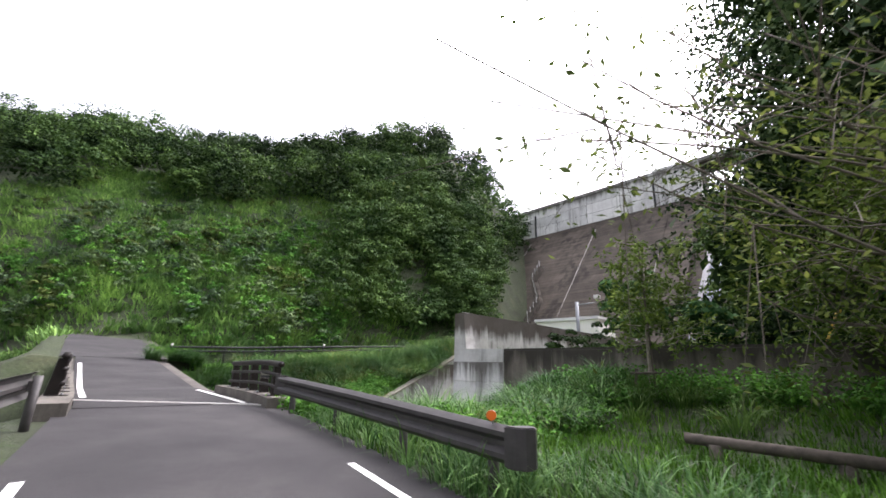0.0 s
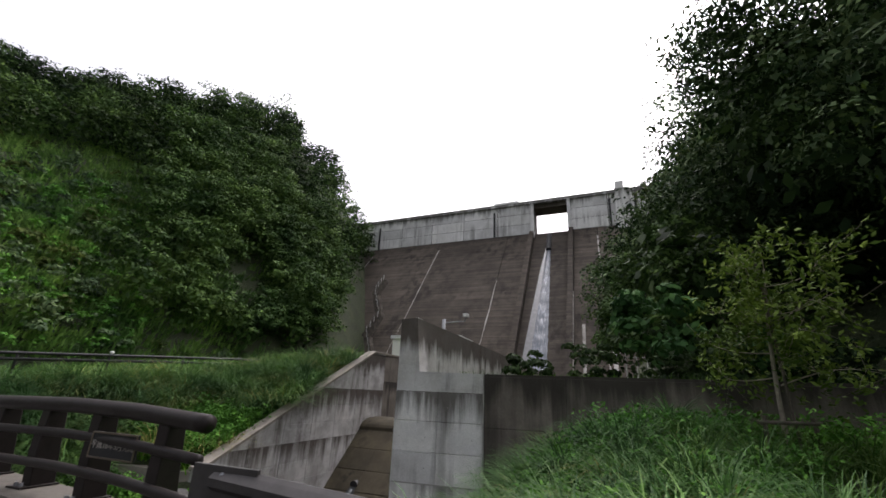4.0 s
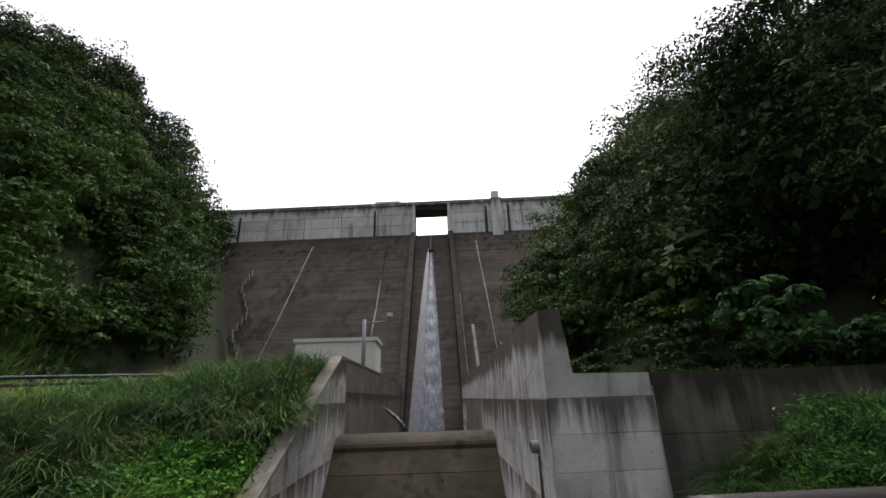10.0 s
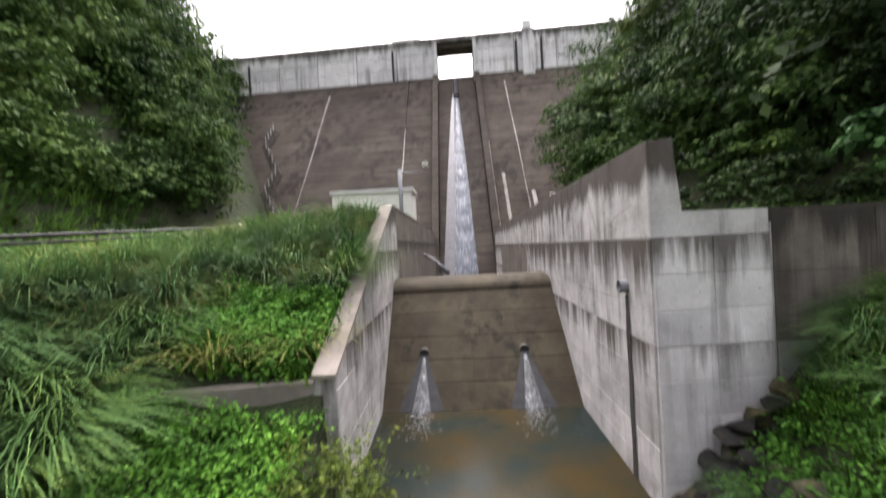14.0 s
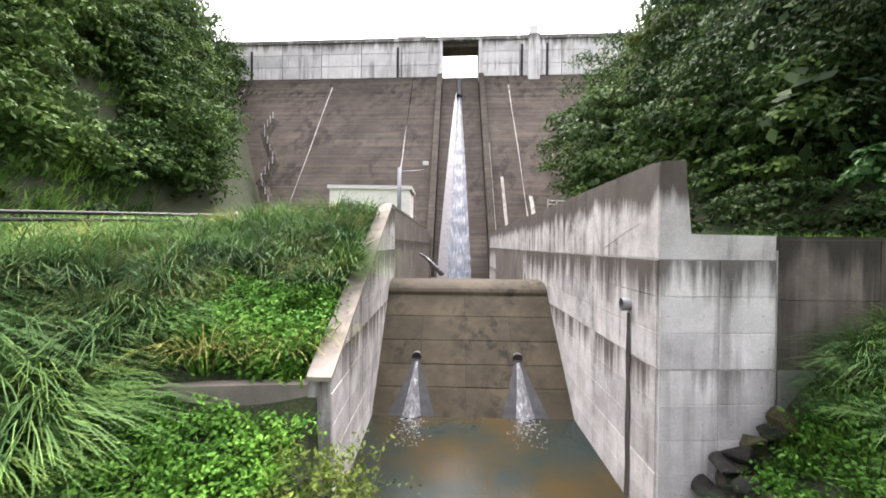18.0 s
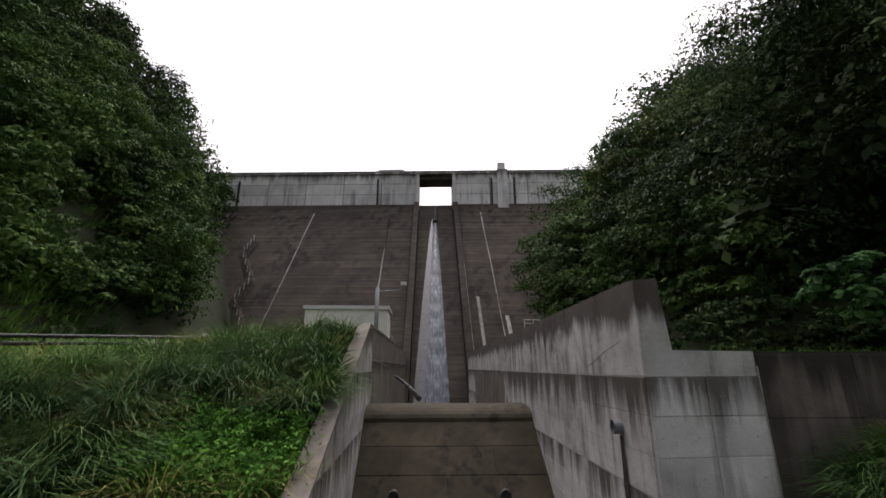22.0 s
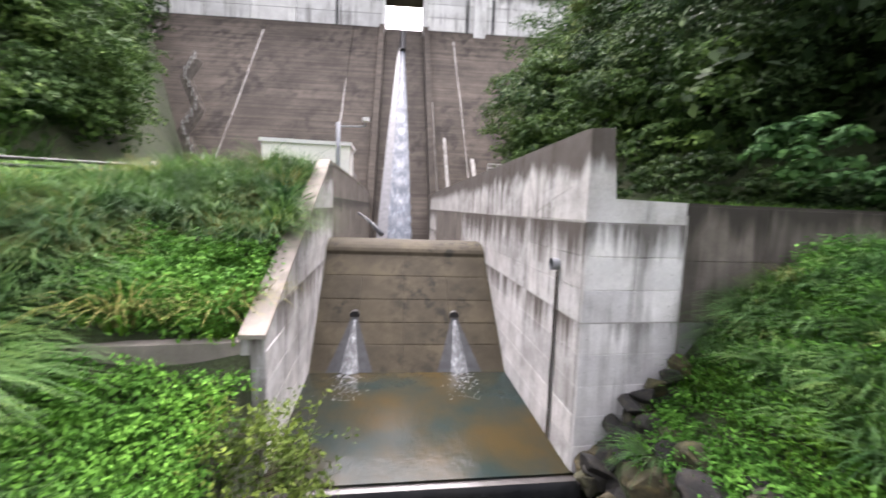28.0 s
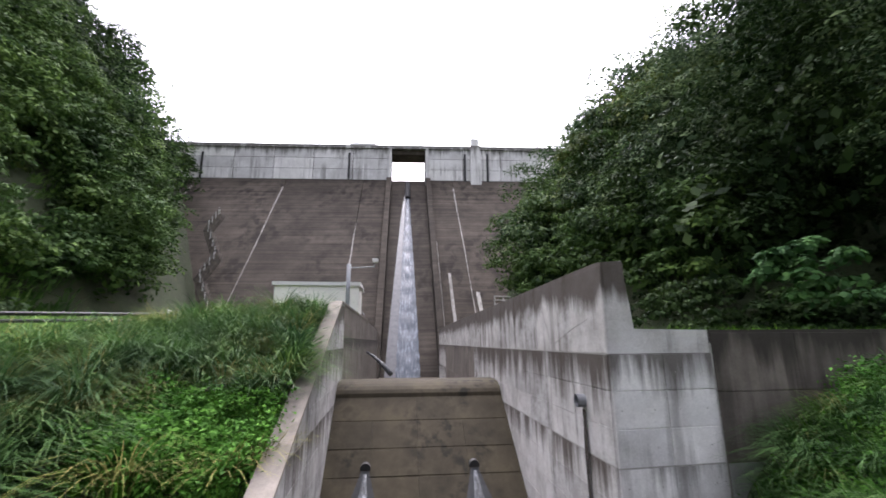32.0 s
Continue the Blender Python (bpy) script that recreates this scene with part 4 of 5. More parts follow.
# pipe stub and its stain in the right-hand wall
drain = empty("wall_drain", (-12.3, 12.04, -0.02), "short grey drain pipe in the concrete wall", "pipe")
bm = bmesh.new()
px = x_right(12.04)
bmesh.ops.create_cone(bm, cap_ends=False, segments=20, radius1=0.14, radius2=0.14, depth=0.34, matrix=Matrix.Translation((px - 0.02, 12.04, -0.02)) @ pose(0, 0, 0, 0, 90, 0))
bmesh.ops.create_cone(bm, cap_ends=False, segments=20, radius1=0.115, radius2=0.115, depth=0.34, matrix=Matrix.Translation((px - 0.02, 12.04, -0.02)) @ pose(0, 0, 0, 0, 90, 0))
under(part("pipe", bm, MAT_GALV, smooth=True), drain)
# black disc across the pipe, painting the shade deeper in the bore
bm = bmesh.new()
bmesh.ops.create_cone(bm, cap_ends=True, segments=16, radius1=0.11, radius2=0.11, depth=0.02, matrix=Matrix.Translation((px - 0.01, 12.04, -0.02)) @ pose(0, 0, 0, 0, 90, 0))
under(part("bore", bm, MAT_BLACK, None, "black disc for the shade inside the bore"), drain)

bm = bmesh.new()
ws = [bm.verts.new((x_right(12.04 + s) - 0.034, 12.04 + s, z)) for z in np.linspace(-0.2, -4.25, 14) for s in (-0.10 - 0.02 * math.sin(z * 5) - 0.012 * abs(z), 0.09 + 0.02 * math.sin(z * 4))]
for i in range(13):
    bm.faces.new((ws[2 * i], ws[2 * i + 1], ws[2 * i + 3], ws[2 * i + 2]))
under(part("drip_stain", bm, MAT_WET, None, "dark wet drip stain below the pipe"), drain)
# formwork panels, each a little proud and out of line


def panels(parent, rng, at, us, vs_, mat, test, thick=0.014, gap=0.009):
    """Panels between lines us and vs_ on a face; at(u, v, out) gives a point that far out of the face."""
    for u0, u1 in zip(us, us[1:]):
        for v0, v1 in zip(vs_, vs_[1:]):
            if not test((u0 + u1) / 2, (v0 + v1) / 2):
                continue
            o = thick + rng.uniform(-0.003, 0.005)
            bm = bmesh.new()
            a = [bm.verts.new(at(u, v, 0.0)) for u, v in ((u0 + gap, v0 + gap), (u1 - gap, v0 + gap), (u1 - gap, v1 - gap), (u0 + gap, v1 - gap))]
            e = gap + 0.006
            b = [bm.verts.new(at(u, v, o)) for u, v in ((u0 + e, v0 + e), (u1 - e, v0 + e), (u1 - e, v1 - e), (u0 + e, v1 - e))]
            bm.faces.new(b)
            for k in range(4):
                bm.faces.new((a[k], a[(k + 1) % 4], b[(k + 1) % 4], b[k]))
            bmesh.ops.recalc_face_normals(bm, faces=bm.faces)
            part("panel", bm, mat, parent)


prng = np.random.default_rng(8)
lines = [-4.4, -3.7, -3.05, -2.4, -1.73, -1.06, -0.38, 0.31, 1.0]
panels(wall_r, prng, lambda u, v, o: (x_right(u) - o, u, v), [10.78 + 1.78 * k for k in range(10)], lines, MAT_WALL, lambda u, v: True)
panels(wall_r, prng, lambda u, v, o: (x_right(u) - o * 0.6, u, v), [10.78, 15.2, 20.6, 26.4, 33, 40], [1.02, 2.80], MAT_WALL, lambda u, v: True)
panels(wall_r, prng, lambda u, v, o: (x_right(u) - o, u, v), [26.8 + 3.3 * k for k in range(6)], [-3, -1.06, 1.0], MAT_WALL_DARK, lambda u, v: True)
panels(wing_end, prng, lambda u, v, o: (u, wing_y(u) - 0.02 - o, v), [-12.18, -11.06, -9.95], lines, MAT_WING_END, lambda u, v: True)
panels(wing, prng, lambda u, v, o: (u, 10.90 + 0.00525 * (u + 9.92) - o, v), [-9.90 + 1.9 * k for k in range(6)], [-4.0, -2.5, -1.06, 0.25, 1.42], MAT_WALL_DARK, lambda u, v: v > -1.2 or u < -7)
slope_top = lambda u: -1.45 + (u - 10.95) * 4.40 / 10.35
for u0 in np.arange(10.97, 20.5, 1.72):
    top_ = slope_top(u0)
    panels(wall_l, prng, lambda u, v, o: (x_left(u) + o, u, v), [u0, u0 + 1.70], [v for v in [-4.4, -3.7, -3.05, -2.4, -1.73, -1.06, -0.38, 0.31, 1.0, 1.65, 2.3] if v < top_ + 0.02], MAT_WALL, lambda u, v: True)
wl_lines = [-18.7, -17.2, -15.6, -13.9, -12.2]
for v0, v1 in ((-4.3, -3.6), (-3.58, -3.02), (-3.0, -2.35), (-2.33, -1.6), (-1.58, -0.88)):
    body = weir.children[0]
    panels(body, prng, lambda u, v, o: (u, weir_y(v) - o, v + o * 0.5), wl_lines if v0 < -2 else [-18.7, -15.6, -12.2], [v0, v1], MAT_WEIR, lambda u, v: True, 0.012, 0.008)
for z_ in (1.0, -1.06):
    bm = bmesh.new()
    prism(bm, [(x_right(10.74) - 0.017, 10.74, z_ - 0.014), (x_right(10.74) - 0.017, 10.74, z_ + 0.014), (x_right(28) - 0.017, 28, z_ + 0.016), (x_right(28) - 0.017, 28, z_ - 0.016)], (0.03, 0, 0))
    part("casting_joint", bm, MAT_JOINT, wall_r, "dark horizontal casting joint")
bm = bmesh.new()
prism(bm, [(x, wing_y(x) - 0.036, z) for x, z in ((-12.19, -1.075), (-12.19, -1.045), (-9.94, -1.045), (-9.94, -1.075))], (0, 0.03, 0))
part("casting_joint", bm, MAT_JOINT, wing_end, "dark horizontal casting joint")
bm = bmesh.new()
prism(bm, [(-9.918, 10.868, -4.2), (-9.942, 10.868, -4.2), (-9.942, 10.868, 1.2), (-9.918, 10.868, 1.2)], (0, 0.05, 0))
part("casting_joint", bm, MAT_JOINT, wing, "dark upright casting joint")
# branching crack in the upper lift
CRACK = [(14.57, 2.12), (13.90, 1.14), (12.38, 1.56), (11.54, 1.73)]
for (y0, z0), (y1, z1), wd in ((CRACK[0], CRACK[1], 0.02), (CRACK[1], CRACK[2], 0.035), (CRACK[2], CRACK[3], 0.02)):
    bm = bmesh.new()
    prism(bm, [(x_right(y0) - 0.014, y0 - wd, z0), (x_right(y0) - 0.014, y0 + wd, z0), (x_right(y1) - 0.014, y1 + wd, z1), (x_right(y1) - 0.014, y1 - wd, z1)], (0.006, 0, 0))
    part("crack", bm, MAT_JOINT, wall_r, "dark branching crack")
# tie-rod holes in rows
for z_ in (0.65, -0.05, -0.72, -1.4, -2.1):
    for x_ in (-12.04, -11.35, -10.8, -10.2):
        bm = bmesh.new()
        bmesh.ops.create_cone(bm, cap_ends=True, segments=8, radius1=0.013, radius2=0.013, depth=0.012, matrix=Matrix.Translation((x_, wing_y(x_) - 0.034, z_)) @ pose(0, 0, 0, 90, 0, 0))
        part("tie_hole", bm, MAT_JOINT, wing_end)
# pale patch of repair mortar low on the wing
bm = bmesh.new()
prism(bm, [(-9.88, 10.876, -4.2), (-9.88, 10.876, -1.08), (-7.2, 10.89, -1.06), (-7.2, 10.89, -3.0)], (0, 0.03, 0))
part("repair_patch", bm, concrete("pale_mortar", (0.34, 0.345, 0.345), (0.25, 0.25, 0.25), (0.11, 0.10, 0.095), 0.6), wing, "pale smooth repair mortar")
# stairs with steel railings up the left-hand abutment
MAT_STEPS = plain("dull_weathered_steel", (0.10, 0.095, 0.085), 0.7)
stair = empty("abutment_stairs", (-40.5, 58, 4), "steep concrete stairs with dull steel railings beside the dam", "stairs")
for i, (p, q_) in enumerate([((-39.8, 57.5, 6.0), (-42.6, 60.5, 10.4)), ((-42.8, 60.5, 10.6), (-41.8, 62.5, 13.8)), ((-41.8, 62.5, 14.0), (-44.4, 65, 18.4)), ((-44.4, 65, 18.6), (-43.6, 66.6, 21.4))]):
    p, q_ = Vector(p), Vector(q_)
    for k in range(9):
        a_ = p.lerp(q_, k / 9)
        bm = bmesh.new()
        box(bm, a_ - Vector((0.55, 0.5, 1.4)), a_ + Vector((0.55, 0.5, -0.9)))
        under(part("step", bm, MAT_WALL_DARK), stair)
    for dz in (0.0, -0.45):
        bm = bmesh.new()
        tube(bm, [p + Vector((0, -0.5, dz)), q_ + Vector((0, -0.5, dz))], 0.035, 6)
        under(part("handrail", bm, MAT_STEPS), stair)
    for k in range(4):
        a_ = p.lerp(q_, (k + 0.3) / 3.6)
        bm = bmesh.new()
        tube(bm, [a_ + Vector((0, -0.5, -1.0)), a_ + Vector((0, -0.5, 0.05))], 0.05, 6)
        under(part("post", bm, MAT_ROOF), stair)
hill_pole = empty("hill_pole", (-65.9, 61.8, 33), "pale steel aerial mast among the hillside trees", "pole")
for nm, a_, b_, r_ in (("shaft", (-65.9, 61.8, 32), (-65.9, 61.8, 44.5), 0.18), ("crossarm", (-66.6, 61.8, 43.6), (-65.2, 61.8, 43.6), 0.08)):
    bm = bmesh.new()
    tube(bm, [a_, b_], r_, 8)
    under(part(nm, bm, MAT_GALV), hill_pole)
# ---- the control house ----
house = empty("control_house", (-23.3, 40.8, 2.6), "small cream-rendered control house with a flat white roof", "building")
bm = bmesh.new()
HB = [(-26.8, 38.75), (-19.85, 38.95), (-19.95, 43.0), (-26.9, 42.8)]
prism(bm, [(x, y, 1.8) for x, y in HB], (0, 0, 4.2))
under(part("wall", bm, MAT_WHITE), house)
bm = bmesh.new()
cx, cy = -23.35, 40.9
prism(bm, [(cx + (x - cx) * 1.045, cy + (y - cy) * 1.1, 6.0) for x, y in HB], (0, 0, 0.30))
under(part("roof", bm, MAT_ROOF), house)
hd = Vector((6.95, 0.2, 0)).normalized()
bm = bmesh.new()
p0 = Vector((-23.0, 38.85, 3.1))
prism(bm, [p0, p0 + hd * 1.5, p0 + hd * 1.5 + Vector((0, 0, 0.8)), p0 + Vector((0, 0, 0.8))], (0.0, -0.03, 0))
win = under(part("window", bm, MAT_GLASS), house)
for k in range(3):
    bm = bmesh.new()
    q0 = p0 + hd * (0.75 * k - 0.03)
    prism(bm, [q0, q0 + hd * 0.06, q0 + hd * 0.06 + Vector((0, 0, 0.8)), q0 + Vector((0, 0, 0.8))], (0.0, -0.06, 0))
    fr = part("mullion", bm, MAT_ROOF)
    fr.parent = win
bm = bmesh.new()
tube(bm, [(-19.9, 40.2, 3.2), (-19.45, 40.15, 3.4), (-19.45, 40.15, 3.7), (-19.65, 40.15, 3.85)], 0.05, 8)
under(part("vent_pipe", bm, MAT_GALV), house)
cam_pole = empty("camera_pole", (-20.4, 36.0, 2.2), "grey steel pole with a side arm and monitoring camera", "pole")
for nm, pts, r in (("shaft", [(-20.4, 36.0, 2.0), (-20.4, 36.0, 7.35)], 0.16), ("arm", [(-20.4, 36.0, 7.05), (-18.4, 36.0, 7.15)], 0.05), ("bracket", [(-18.45, 36.0, 7.1), (-18.3, 36.0, 7.6)], 0.05)):
    bm = bmesh.new()
    tube(bm, pts, r, 12)
    under(part(nm, bm, MAT_GALV, smooth=True), cam_pole)
bm = bmesh.new()
box(bm, (-18.55, 35.7, 7.5), (-18.1, 36.2, 7.8), 0.03)
under(part("lens_box", bm, MAT_ROOF, None, "white camera housing"), cam_pole)
fr = empty("far_guard_rail", (-30, 22, 1.8), "black pipe guard rail along the lane at the hill's foot", "guard rail")
FR = [(-37.0, 2.0, 1.55), (-34.6, 10.7, 1.85), (-30.6, 20, 2.4), (-28.0, 27, 2.8), (-27.6, 33, 3.0), (-27.8, 40, 3.1)]
for dz in (0.0, -0.28):
    bm = bmesh.new()
    tube(bm, [(x, y, z + dz) for x, y, z in FR], 0.075, 8)
    under(part("bar", bm, MAT_BLACK, smooth=True), fr)
for i in range(12):
    y = 3.0 + i * 3.3
    x, z = np.interp(y, [p[1] for p in FR], [p[0] for p in FR]), np.interp(y, [p[1] for p in FR], [p[2] for p in FR])
    bm = bmesh.new()
    tube(bm, [(x - 0.1, y, z - 1.1), (x - 0.1, y, z + 0.05)], 0.06, 8)
    pst = under(part("post", bm, MAT_BLACK, smooth=True), fr)
    if i % 3 == 1:
        bm = bmesh.new()
        bmesh.ops.create_uvsphere(bm, u_segments=10, v_segments=6, radius=0.10, matrix=Matrix.Translation((x, y, z + 0.16)))
        under(part("reflector", bm, MAT_ROOF, None, "small white reflector"), fr)
# small rails beside the dam's toe
toe = empty("toe_railing", (-4.4, 48, 5.0), "pale steel handrail on a landing at the dam's toe", "railing")
for z in (5.3, 5.75, 6.15):
    bm = bmesh.new()
    tube(bm, [(-6.0, 48, z), (-3.0, 48.4, z)], 0.05, 8)
    under(part("bar", bm, MAT_ROOF), toe)
for x in (-6.0, -5.0, -4.0, -3.0):
    bm = bmesh.new()
    tube(bm, [(x, 48 + (x + 6.0) * 0.13, 3.0), (x, 48 + (x + 6.0) * 0.13, 6.2)], 0.05, 8)
    under(part("post", bm, MAT_ROOF), toe)

# ---- foliage helpers ----


def unit(a):
    return a / np.maximum(np.linalg.norm(a, axis=-1, keepdims=True), 1e-9)


def leaves(c, nrm, size, rng, slim=0.55, droop=0.35):
    """Pointed leaves: centres (n, 3), normals, lengths (n)."""
    n = len(c)
    t = unit(np.cross(nrm, unit(rng.normal(size=(n, 3)))))
    t[:, 2] -= droop
    t = unit(t)
    b = unit(np.cross(nrm, t))
    L, W = size[:, None] * 0.5, size[:, None] * 0.5 * slim
    v = np.stack([c - t * L, c + b * W + nrm * W * 0.25, c + t * L, c - b * W + nrm * W * 0.25], 1).reshape(-1, 3)
    return v, np.arange(4 * n).reshape(n, 4)


def blob_points(rng, centre, rad, n):
    """Points and normals on the upper shell of an ellipsoid."""
    d = unit(rng.normal(size=(n, 3)))
    d[:, 2] = np.where(d[:, 2] < -0.15, -d[:, 2], d[:, 2])
    r = rng.uniform(0.72, 1.05, (n, 1))
    p = np.asarray(centre) + d * r * np.asarray(rad)
    nn = unit(d + rng.normal(size=(n, 3)) * 0.30 + np.array([0, 0, 0.30]))
    return p, nn


def crown_cloud(rng, base, width, height, blobs, per, size, slim=0.55):
    """The leaves of a domed crown over base: many small clumps round a loose inside."""
    P_, N_, S_ = [], [], []
    mid = np.array([base[0], base[1], base[2] + height * 0.52])
    half = np.array([width * 0.5, width * 0.5, height * 0.5])
    lobes = unit(rng.normal(size=(8, 3)) + np.array([0, 0, 0.5]))
    for k in range(int(blobs * 1.8)):
        d = unit(rng.normal(size=3))
        d[2] = abs(d[2]) if d[2] < -0.45 else d[2]
        # the dome swells into a few lobes
        swell = 0.60 + 0.44 * max(0.0, float((lobes @ d).max())) ** 3
        cc = mid + d * half * swell * rng.uniform(0.72, 1.0)
        br = rng.uniform(0.11, 0.20) * width
        q = max(6, int(per / 1.6))
        p, n = blob_points(rng, cc, (br, br, br * 0.66), q)
        P_.append(p)
        N_.append(n)
        S_.append(rng.uniform(0.65, 1.35, q) * size)
    # sprays inside the dome
    q = int(blobs * 5)
    d = unit(rng.normal(size=(q, 3)))
    P_.append(mid + d * half * rng.uniform(0.3, 0.66, (q, 1)))
    N_.append(unit(d + np.array([0, 0, 0.6])))
    S_.append(np.full(q, 0.10 * width))
    return leaves(np.concatenate(P_), np.concatenate(N_), np.concatenate(S_), rng, slim)


def join_clouds(parts_):
    vs, fs, o = [], [], 0
    for v, f in parts_:
        vs.append(v)
        fs.append(f + o)
        o += len(v)
    return np.concatenate(vs), np.concatenate(fs)


def woodland(name, rng, pts, mat, label, wid=(5, 9), blobs=9, per=26, size=0.75):
    clouds = []
    z = ground(pts[:, 0], pts[:, 1])
    for (x, y), g in zip(pts, z):
        w_ = rng.uniform(*wid)
        clouds.append(crown_cloud(rng, (x, y, g - 0.6), w_, w_ * rng.uniform(0.85, 1.25), blobs, per, size))
    v, f = join_clouds(clouds)
    return tagged(pydata(name, v, f, mat), label, "trees", kind="stuff")


def scatter(rng, n, az, rad):
    a = np.radians(rng.uniform(az[0], az[1], n))
    r = np.sqrt(rng.uniform(rad[0] ** 2, rad[1] ** 2, n))
    return np.stack([HX + r * np.sin(a), HY + r * np.cos(a)], 1)


def clear_dam(p):
    """Keeps the trees off the dam, its basin and the road."""
    x, y = p[:, 0], p[:, 1]
    return p[~((x > -52) & (x < 12) & (y > 40) & (x > -37 - (y - 40) * 0.55) & (x < -5.5 + (y - 30) * 0.27)) & ~((np.abs(y - road_mid(x)[0]) < 4.5) & (x < -8) & (x > -48)) & (y < 92) & ~((x > HX) & (x < np.where(y < 42, -4.2 + 0.04 * (y - 12), -2.8)))]


def area(rng, n, x0, x1, y0, y1, test=None):
    p = np.column_stack([rng.uniform(x0, x1, n), rng.uniform(y0, y1, n)])
    return p if test is None else p[test(p[:, 0], p[:, 1])]


def lane_x(y):
    """The lane's edge at the hill's foot."""
    return np.interp(y, [q[1] for q in FR], [q[0] for q in FR])


def on_slope(p, lo):
    return p[ground(p[:, 0], p[:, 1]) > lo]


rng = np.random.default_rng(11)
# left-hand hill: tall wood above, shrubs and rough grass below
p = on_slope(clear_dam(scatter(rng, 620, (-102, -27), (52, 120))), 9.0)
z_ = ground(p[:, 0], p[:, 1])
az_ = np.degrees(np.arctan2(p[:, 0] - HX, p[:, 1] - HY))
p = p[(az_ > -55) | (z_ > 23.0)]
woodland("hill_wood_left", rng, p[1::2], LEAF_DARK, "dark broadleaf wood on the upper hillside", (5.0, 9.0), 10, 40, 0.50)
woodland("hill_wood_left", rng, p[::2], LEAF_WOOD, "dense mixed wood covering the steep hillside", (5.0, 9.5), 10, 40, 0.50)
p = on_slope(clear_dam(scatter(rng, 260, (-102, -40), (70, 122))), 24.0)
woodland("hill_conifers_left", rng, p, LEAF_DARK, "dark cedars along the ridge of the hill", (3.6, 5.5), 8, 26, 0.6)
p = clear_dam(scatter(rng, 70, (-50, -24), (44, 62)))
p = p[(p[:, 0] < -39) & (p[:, 0] < -25 - 0.36 * p[:, 1])]
woodland("hill_edge_left", rng, p, LEAF_WOOD, "leafy trees at the foot of the hill beside the dam", (5, 9), 14, 90, 0.34)
p = on_slope(clear_dam(scatter(rng, 190, (-55, -27), (30, 68))), 2.9)
p = p[p[:, 0] < lane_x(p[:, 1]) - 4.5]
woodland("hill_foot_left", rng, p, LEAF_WOOD, "leafy trees and undergrowth along the foot of the hill", (4, 7), 10, 56, 0.38)
p = on_slope(clear_dam(scatter(rng, 200, (-102, -36), (25, 68))), 2.0)
p = p[p[:, 0] < lane_x(p[:, 1]) - 3.0]
woodland("hill_shrubs_left", rng, p[::2], LEAF_PALE, "grey-green shrubs on the open hillside", (1.3, 3.2), 6, 30, 0.36)
woodland("hill_shrubs_left", rng, p[1::2], LEAF_OLIVE, "low shrubs and creepers on the open hillside", (1.3, 3.0), 6, 30, 0.36)
p = on_slope(clear_dam(scatter(rng, 520, (-102, -50), (23, 46))), 1.5)
p = p[p[:, 0] < lane_x(p[:, 1]) - 2.5]
woodland("hill_fern_left", rng, p[::2], LEAF_PALE, "pale ferny undergrowth on the open hillside", (1.4, 2.6), 4, 26, 0.30)
woodland("hill_fern_left", rng, p[1::2], LEAF_BRIGHT, "fresh green creepers and ferns on the open hillside", (1.4, 2.6), 4, 26, 0.30)
HILLSIDE = on_slope(clear_dam(scatter(rng, 4400, (-102, -36), (22, 70))), 1.5)
# right-hand hill
p = clear_dam(scatter(rng, 300, (12, 76), (30, 72)))
woodland("hill_wood_right", rng, p[::2], LEAF_PALE, "dense broadleaf wood on the steep hillside", (5, 10), 12, 62, 0.42)
woodland("hill_wood_right", rng, p[1::2], LEAF_OLIVE, "paler broadleaf trees among the hillside wood", (4.5, 8), 12, 52, 0.42)
p = clear_dam(scatter(rng, 230, (14, 76), (16, 42)))
p = p[p[:, 1] > 15.0]
# shade low down and light higher up are put into the leaf colours
woodland("hill_edge_right", rng, p[::2], LEAF_DARK, "evergreen trees overhanging the concrete wall, coloured dark for canopy shade", (4, 8), 13, 110, 0.22)
q_ = p[:, 1] > 24
woodland("hill_edge_right", rng, p[1::2][q_[1::2]], LEAF_PALE, "grey-green broadleaf trees above the dark evergreens, paled for light on their crowns", (4.5, 8), 13, 100, 0.22)
woodland("hill_edge_right", rng, p[1::2][~q_[1::2]], LEAF_DARK, "green broadleaf trees among the dark evergreens, coloured dark for canopy shade", (4, 8), 13, 110, 0.22)
p = area(rng, 30, -4.5, 15, 14, 28)
# shrubs and undergrowth take the dark leaves to paint in the shade there
woodland("understory_right", rng, p, LEAF_DARK, "shrubs behind the wall, coloured dark for the shade below the trees", (2.0, 3.4), 6, 90, 0.22)
p = area(rng, 60, -9.5, 9, 12.6, 17)
woodland("wall_top_undergrowth", rng, p, LEAF_DARK, "undergrowth behind the top of the wall, coloured dark for tree shade", (1.3, 2.6), 6, 80, 0.18)
for x, y, w_ in ((-5.8, 12.3, 2.3), (-3.7, 11.8, 1.3), (0.7, 12.3, 2)):
    v, f = crown_cloud(rng, (x, y, 1.15), w_, w_ * 1.25, 12, 90, 0.22, 0.62)
    tagged(pydata("shrub", v, f, LEAF_SHRUB), "fresh green broad-leaved shrub against the dark trees", "shrub", "bright shrubs")
p = area(rng, 34, -3.2, 5.5, 30, 48)
woodland("overhang_right", rng, p, LEAF_WOOD, "spreading trees leaning towards the dam", (5, 8), 15, 105, 0.28)
